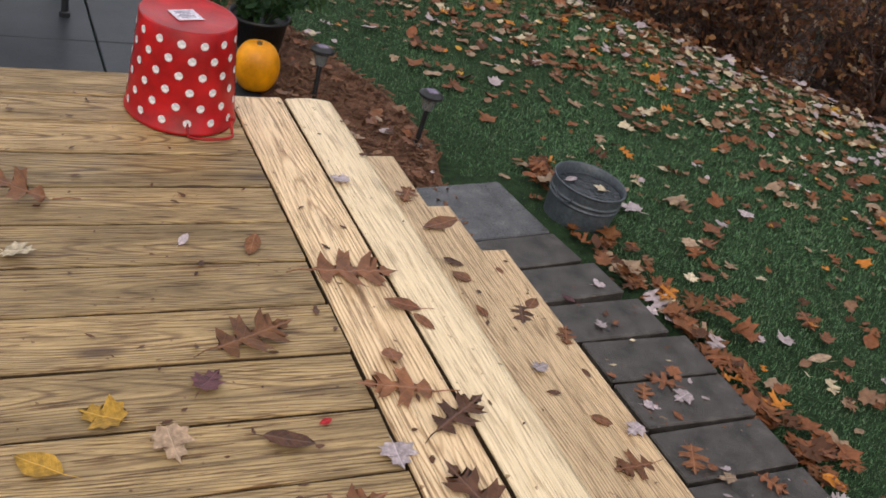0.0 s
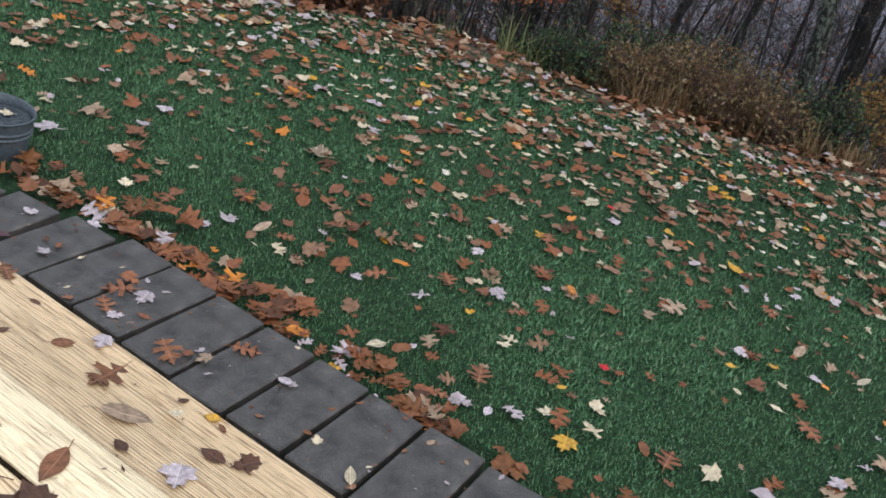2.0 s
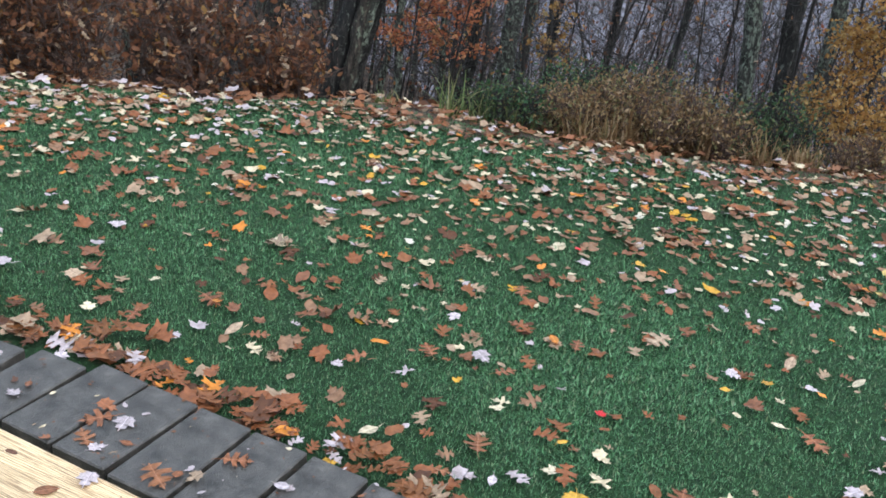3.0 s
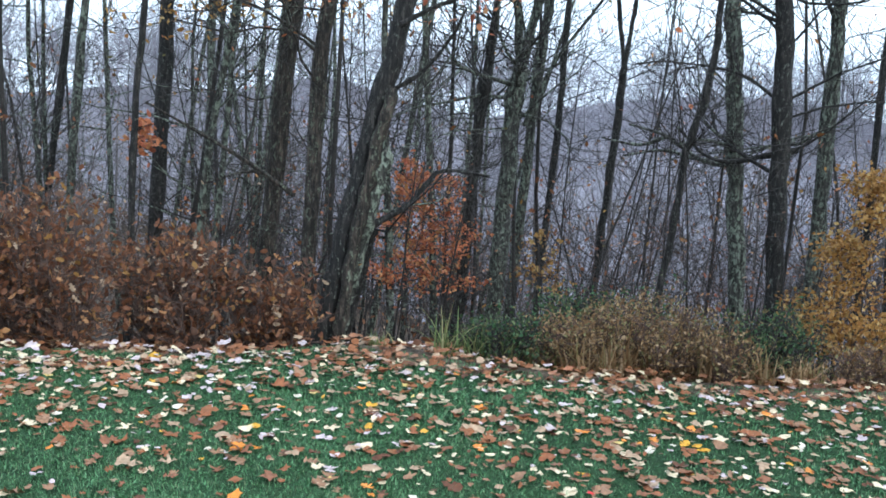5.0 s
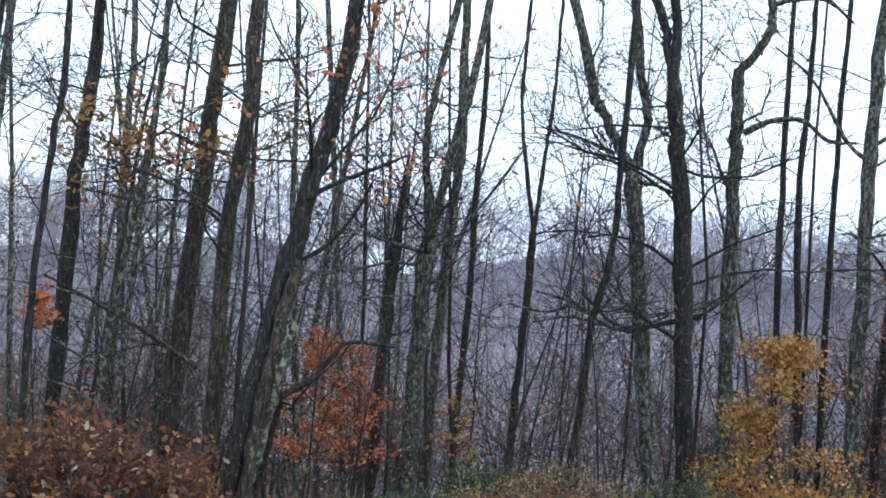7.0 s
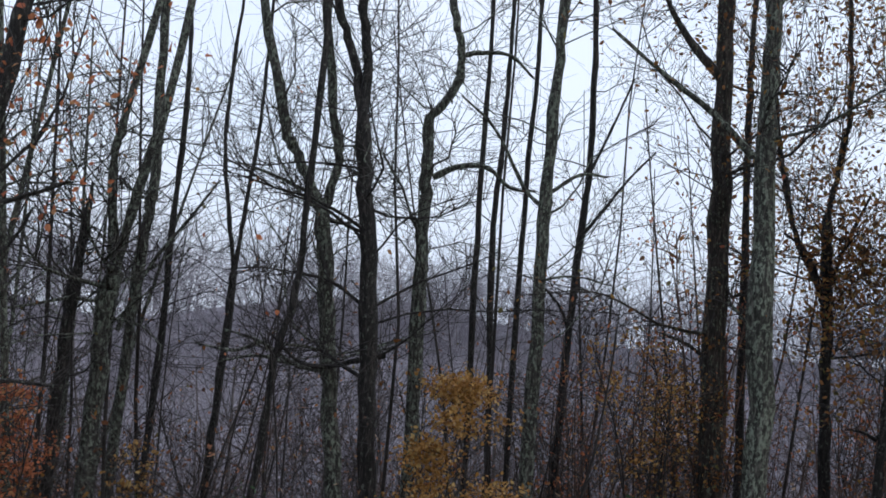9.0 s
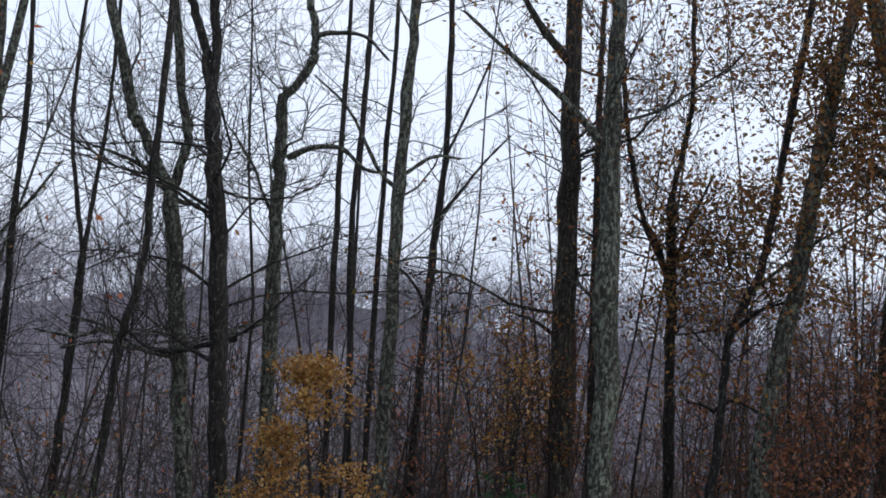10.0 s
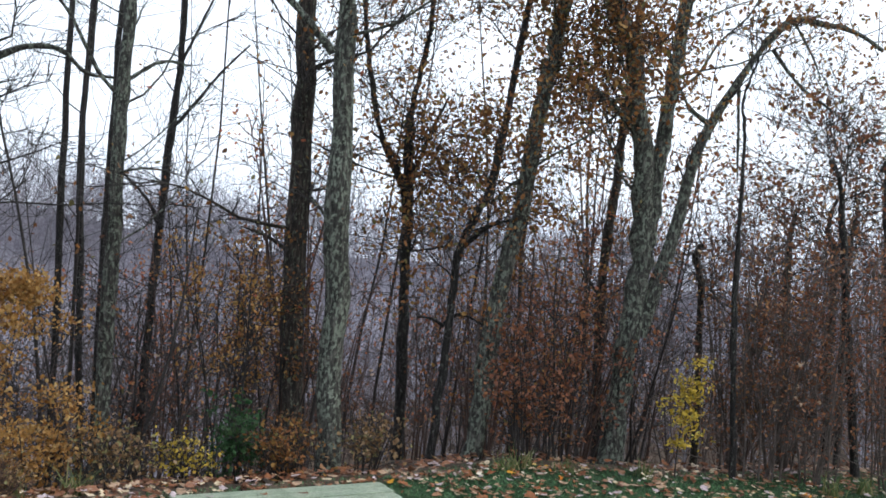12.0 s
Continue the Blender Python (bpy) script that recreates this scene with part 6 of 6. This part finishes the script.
LAWN_LEAVES_FAR = [
    (2.04, -0.33, 'oak', 0.08, 'rust'), (2.28, -0.37, 'oak', 0.11, 'rust'), (2.46, 0.75, 'maple', 0.08, 'lilac'), (2.25, 0.65, 'maple', 0.07, 'lilac'),
    (1.83, 0.75, 'maple', 0.12, 'lilac'), (1.95, 0.46, 'maple', 0.1, 'tan'), (1.80, 0.25, 'maple', 0.06, 'straw'), (1.85, 0.08, 'oak', 0.08, 'rust'),
    (1.61, -0.08, 'oval', 0.05, 'yellow'), (1.60, -0.15, 'maple', 0.06, 'lilac'), (1.47, 0.03, 'maple', 0.07, 'lilac'), (1.84, -0.12, 'maple', 0.05, 'lilac'),
    (1.88, -0.32, 'oval', 0.04, 'straw'), (2.14, 0.24, 'maple', 0.05, 'straw'), (3.28, -0.02, 'oak', 0.08, 'orange'), (3.42, -0.49, 'oak', 0.1, 'rust'),
    (4.16, -1.11, 'oval', 0.1, 'tan'), (2.87, -1.84, 'oval', 0.05, 'yellow'), (3.01, -1.84, 'maple', 0.07, 'lilac'), (3.04, -1.96, 'maple', 0.05, 'yellow'),
    (3.27, -2.01, 'oval', 0.1, 'tan'), (3.29, -2.27, 'oval', 0.07, 'straw'), (2.73, -2.06, 'oval', 0.06, 'straw'), (2.69, -2.19, 'oak', 0.13, 'rust'),
    (2.04, -1.89, 'oak', 0.11, 'rust'), (2.44, -2.34, 'maple', 0.08, 'lilac'), (1.70, -1.24, 'oak', 0.08, 'umber'), (1.54, -1.31, 'oak', 0.1, 'rust'),
    (1.76, -1.39, 'oval', 0.06, 'lilac'), (2.49, -0.63, 'maple', 0.05, 'straw'), (3.85, -1.85, 'maple', 0.06, 'lilac'), (3.52, -1.81, 'oak', 0.09, 'rust'),
    (3.51, -1.34, 'oak', 0.08, 'rust'),
]
DECK_TURNS = {0: -72, 1: -40, 2: 60, 5: -110, 8: 80, 10: -95, 14: 75, 15: -60, 19: 20, 20: -65, 21: 40}
for i, (x, y, k, s, c) in enumerate(DECK_LEAVES):
    fallen_leaf(x, y, DECK + 0.002, k, s * 1.1, c, i, "the deck", DECK_TURNS.get(i))
for i, (x, y, k, s, c) in enumerate(TREAD_LEAVES):
    level = 1 if x < 0.55 else 2 if x < 0.8 else 3
    fallen_leaf(min(x, 0.91), y, DECK - 0.1625 * level + 0.002, k, s * 1.1, c, i + 5, "the steps")
for i, (x, y, k, s, c) in enumerate(PAVER_LEAVES):
    fallen_leaf(x, y, 0.025, k, s * 1.1, c, i + 3, "the pavers")
# Two pale leaves added on the tub's water, in place of white sky reflections.
for i, (x, y, c) in enumerate(((1.52, 0.76, "lilac"), (1.61, 0.69, "straw"))):
    fallen_leaf(x, y, 0.098, "maple" if i % 2 else "oval", 0.055, c, i + 2, "tub water as glint")
for i, (x, y, k, s, c) in enumerate(LAWN_LEAVES_NEAR + LAWN_LEAVES_FAR):
    fallen_leaf(x, y, float(land(x, y)) + 0.022, k, s * 0.95, c, i + 1, "the lawn")


def scatter_lawn():
    g = np.random.default_rng(31)
    n = 9500
    y = g.uniform(-11, 6.5, n)
    e = edge(y)
    u = g.uniform(0, 1, n) ** 0.62
    lo = np.interp(y, (-0.4, 0.3, 0.9, 1.3, 1.7, 2.2, 2.6), (1.54, 1.42, 1.24, 1.2, 1.16, 1.02, 0.9))
    x = lo + (e - lo) * u
    keep = (x > lo) & ~((np.hypot(x - 1.55, y - 0.7) < 0.19)) & ~((np.abs(x - 7.1) < 0.75) & (np.abs(y + 4.05) < 0.95))
    patch = np.sin(x * 1.9 + 2.0 * np.sin(y * 1.3)) + np.sin(y * 2.3 + x)
    keep &= g.uniform(-2.2, 2.2, n) < patch + 1.3
    x, y = x[keep], y[keep]
    P = np.stack([x, y, land(x, y) + g.uniform(0.006, 0.026, len(x))], -1)
    size = 0.030 + 0.075 * g.uniform(0, 1, len(x)) ** 1.6
    near = x < 3.4
    V, F = leaf_cloud(P[near], size[near], ("oak", "maple", "oval"), (4, 3, 2), flat=1, rich=True, seed=32, curl=0.5)
    W, G = leaf_cloud(P[~near], size[~near], ("oak", "maple", "oval"), (3, 3, 2), flat=1, seed=37, curl=0.6)
    V, F = np.concatenate([V, W]), np.concatenate([F, G + len(V)])
    tagged(new("scattered_leaves", mesh_of("scattered_leaves", V, [F], M_MIXED)), "brown, straw and yellow leaves scattered over the lawn", "leaves", kind="stuff")
    # drifts along the steps and the tub
    n = 560
    y = g.uniform(-3.5, 1.1, n)
    x = 1.52 + np.abs(g.normal(0, 0.09, n)) - 0.22 * np.clip(y, 0, 0.8) + np.clip(y - 0.3, 0, 1) * g.uniform(0, 0.35, n)
    k = g.uniform(0, 1, n) < np.interp(y, (-3.5, -1, 0, 1.1), (0.25, 0.3, 0.7, 1.0))
    x, y = x[k], y[k]
    k = np.hypot(x - 1.55, y - 0.7) > 0.16
    x, y = x[k], y[k]
    P = np.stack([x, y, -0.02 + g.uniform(0, 0.03, len(x))], -1)
    V, F = leaf_cloud(P, g.uniform(0.05, 0.11, len(x)), ("oak", "maple", "oval"), (4, 1, 1), flat=1, rich=True, seed=33, curl=0.5)
    tagged(new("leaf_drift", mesh_of("leaf_drift", V, [F], M_DRIFT)), "drift of wet rust-brown oak leaves along the pavers", "leaves", kind="stuff")
    # on the mulch
    n = 60
    y = g.uniform(0.5, 2.4, n)
    x = 0.55 + g.uniform(0, 0.55, n)
    P = np.stack([x, y, 0.012 + g.uniform(0, 0.02, n)], -1)
    V, F = leaf_cloud(P, g.uniform(0.03, 0.08, n), ("oak", "maple", "oval"), (2, 2, 2), flat=1, seed=36, curl=0.6)
    tagged(new("mulch_leaves", mesh_of("mulch_leaves", V, [F], M_MIXED)), "mixed fallen leaves lying on the mulch bed", "leaves", kind="stuff")
    # pale leaves, thicker far out
    n = 1800
    y = g.uniform(-11, 6, n)
    e = edge(y)
    x = 3.0 + (e - 3.0) * g.uniform(0, 1, n) ** 0.5
    k = (e > 3.2) & ~((np.abs(x - 7.1) < 0.8) & (np.abs(y + 4.05) < 1.0))
    x, y = x[k], y[k]
    P = np.stack([x, y, land(x, y) + g.uniform(0.01, 0.03, len(x))], -1)
    V, F = leaf_cloud(P, g.uniform(0.03, 0.075, len(x)), ("oval", "maple", "oak"), (2, 2, 1), flat=1, seed=38, curl=0.6)
    tagged(new("pale_leaves", mesh_of("pale_leaves", V, [F], M_PALEMIX)), "pale straw and lilac leaves over the far lawn", "leaves", kind="stuff")
    # thick band along the edge of the wood
    n = 3300
    y = g.uniform(-11.5, 7.5, n)
    x = edge(y) + g.normal(0.10, 0.34, n)
    k = g.uniform(0, 1, n) < np.interp(y, (-6, -4, 8), (0.35, 0.9, 0.9))
    x, y = x[k], y[k]
    n = len(x)
    P = np.stack([x, y, land(x, y) + g.uniform(0.0, 0.06, n)], -1)
    V, F = leaf_cloud(P, g.uniform(0.045, 0.10, n), ("oak", "maple", "oval"), (2, 2, 2), flat=1, seed=34, curl=0.7)
    tagged(new("leaf_bank", mesh_of("leaf_bank", V, [F], M_EDGELEAF)), "thick bank of tan and rust leaves along the lawn edge", "leaves", kind="stuff")
    n = 7000
    a, d = np.radians(g.uniform(-42, 64, n)), np.sqrt(g.uniform(7.0 ** 2, 16.0 ** 2, n))
    x, y = -0.4 + d * np.cos(a), -2.3 + d * np.sin(a)
    k = x > edge(y) + 0.3
    x, y = x[k], y[k]
    P = np.stack([x, y, land(x, y) + g.uniform(0.0, 0.08, len(x))], -1)
    V, F = leaf_cloud(P, g.uniform(0.08, 0.14, len(x)), ("oval", "sliver"), (1, 1), flat=1, seed=35, curl=0.7)
    tagged(new("wood_floor_leaves", mesh_of("wood_floor_leaves", V, [F], M_BROWNLEAF)), "brown leaves over the floor of the wood", "leaves", kind="stuff")


scatter_lawn()


def scatter_crumbs():
    g = np.random.default_rng(51)
    n = 800
    y, x = g.uniform(-2.6, 0.15, n), g.uniform(-1.0, 0.93, n)
    z = np.where(x < 0.28, DECK, np.where(x < 0.485, DECK - 0.1625, np.where(x < 0.70, DECK - 0.325, DECK - 0.4875)))
    k = (np.abs(x - 0.28) > 0.012) & (np.abs(x - 0.485) > 0.012) & (np.abs(x - 0.70) > 0.012) & ~((np.hypot(x + 0.15, y - 0.035) < 0.16))
    P = np.stack([x, y, z + 0.003], -1)[k]
    V, F = leaf_cloud(P, 0.004 + 0.022 * g.uniform(0, 1, len(P)) ** 2.6, ("oval", "sliver"), (1, 2), flat=1, seed=52, curl=0.5)
    tagged(new("leaf_crumbs", mesh_of("leaf_crumbs", V, [F], M_LEAF["dark"])), "dark wet crumbs of leaf and twig on the boards", "debris", kind="stuff")


scatter_crumbs()


def scatter_grit():
    g = np.random.default_rng(57)
    n = 260
    P = np.stack([g.uniform(1.10, 1.50, n), g.uniform(-3.2, 0.2, n), np.full(n, 0.024)], -1)
    V, F = leaf_cloud(P, 0.005 + 0.03 * g.uniform(0, 1, n) ** 3, ("oval", "sliver", "maple"), (2, 2, 1), flat=1, seed=58, curl=0.5)
    tagged(new("leaf_scraps", mesh_of("leaf_scraps", V, [F], M_EDGELEAF)), "small wet scraps of leaf on the pavers", "debris", kind="stuff")


scatter_grit()


# ---- grass ----
def blades(n, y_rng, x_fun, h, w, seed):
    g = np.random.default_rng(seed)
    y = g.uniform(*y_rng, n)
    x = x_fun(y, g.uniform(0, 1, n))
    z = land(x, y) - 0.004
    a, t = g.uniform(0, 2 * np.pi, n), np.clip(np.abs(g.normal(0.8, 0.5, n)), 0, 1.5)
    H, W = g.uniform(*h, n), g.uniform(*w, n)
    b = np.stack([x, y, z], -1)
    s = np.stack([-np.sin(a), np.cos(a), 0 * a], -1) * W[:, None] / 2
    tip = b + np.stack([np.cos(a) * np.sin(t), np.sin(a) * np.sin(t), np.cos(t)], -1) * H[:, None]
    return np.stack([b - s, b + s, tip], 1).reshape(-1, 3)


def build_grass():
    def near_x(y, u):
        lo = np.interp(y, (-0.4, 0.3, 0.9, 1.3, 1.7, 2.2, 2.6), (1.50, 1.35, 1.20, 1.17, 1.13, 0.98, 0.82))
        return lo + (4.3 - lo) * u

    def far_x(y, u):
        return 2.5 + (edge(y) + 0.15 - 2.5) * u ** 0.8
    V = np.concatenate([blades(430000, (-3.6, 3.4), near_x, (0.010, 0.024), (0.0026, 0.0058), 41), blades(200000, (-10.5, 6.5), far_x, (0.016, 0.036), (0.006, 0.012), 42)])
    F = np.arange(len(V)).reshape(-1, 3)
    tagged(new("grass", mesh_of("grass", V, [F], M_GRASS)), "short wet dark green lawn grass", "grass", kind="stuff")


build_grass()
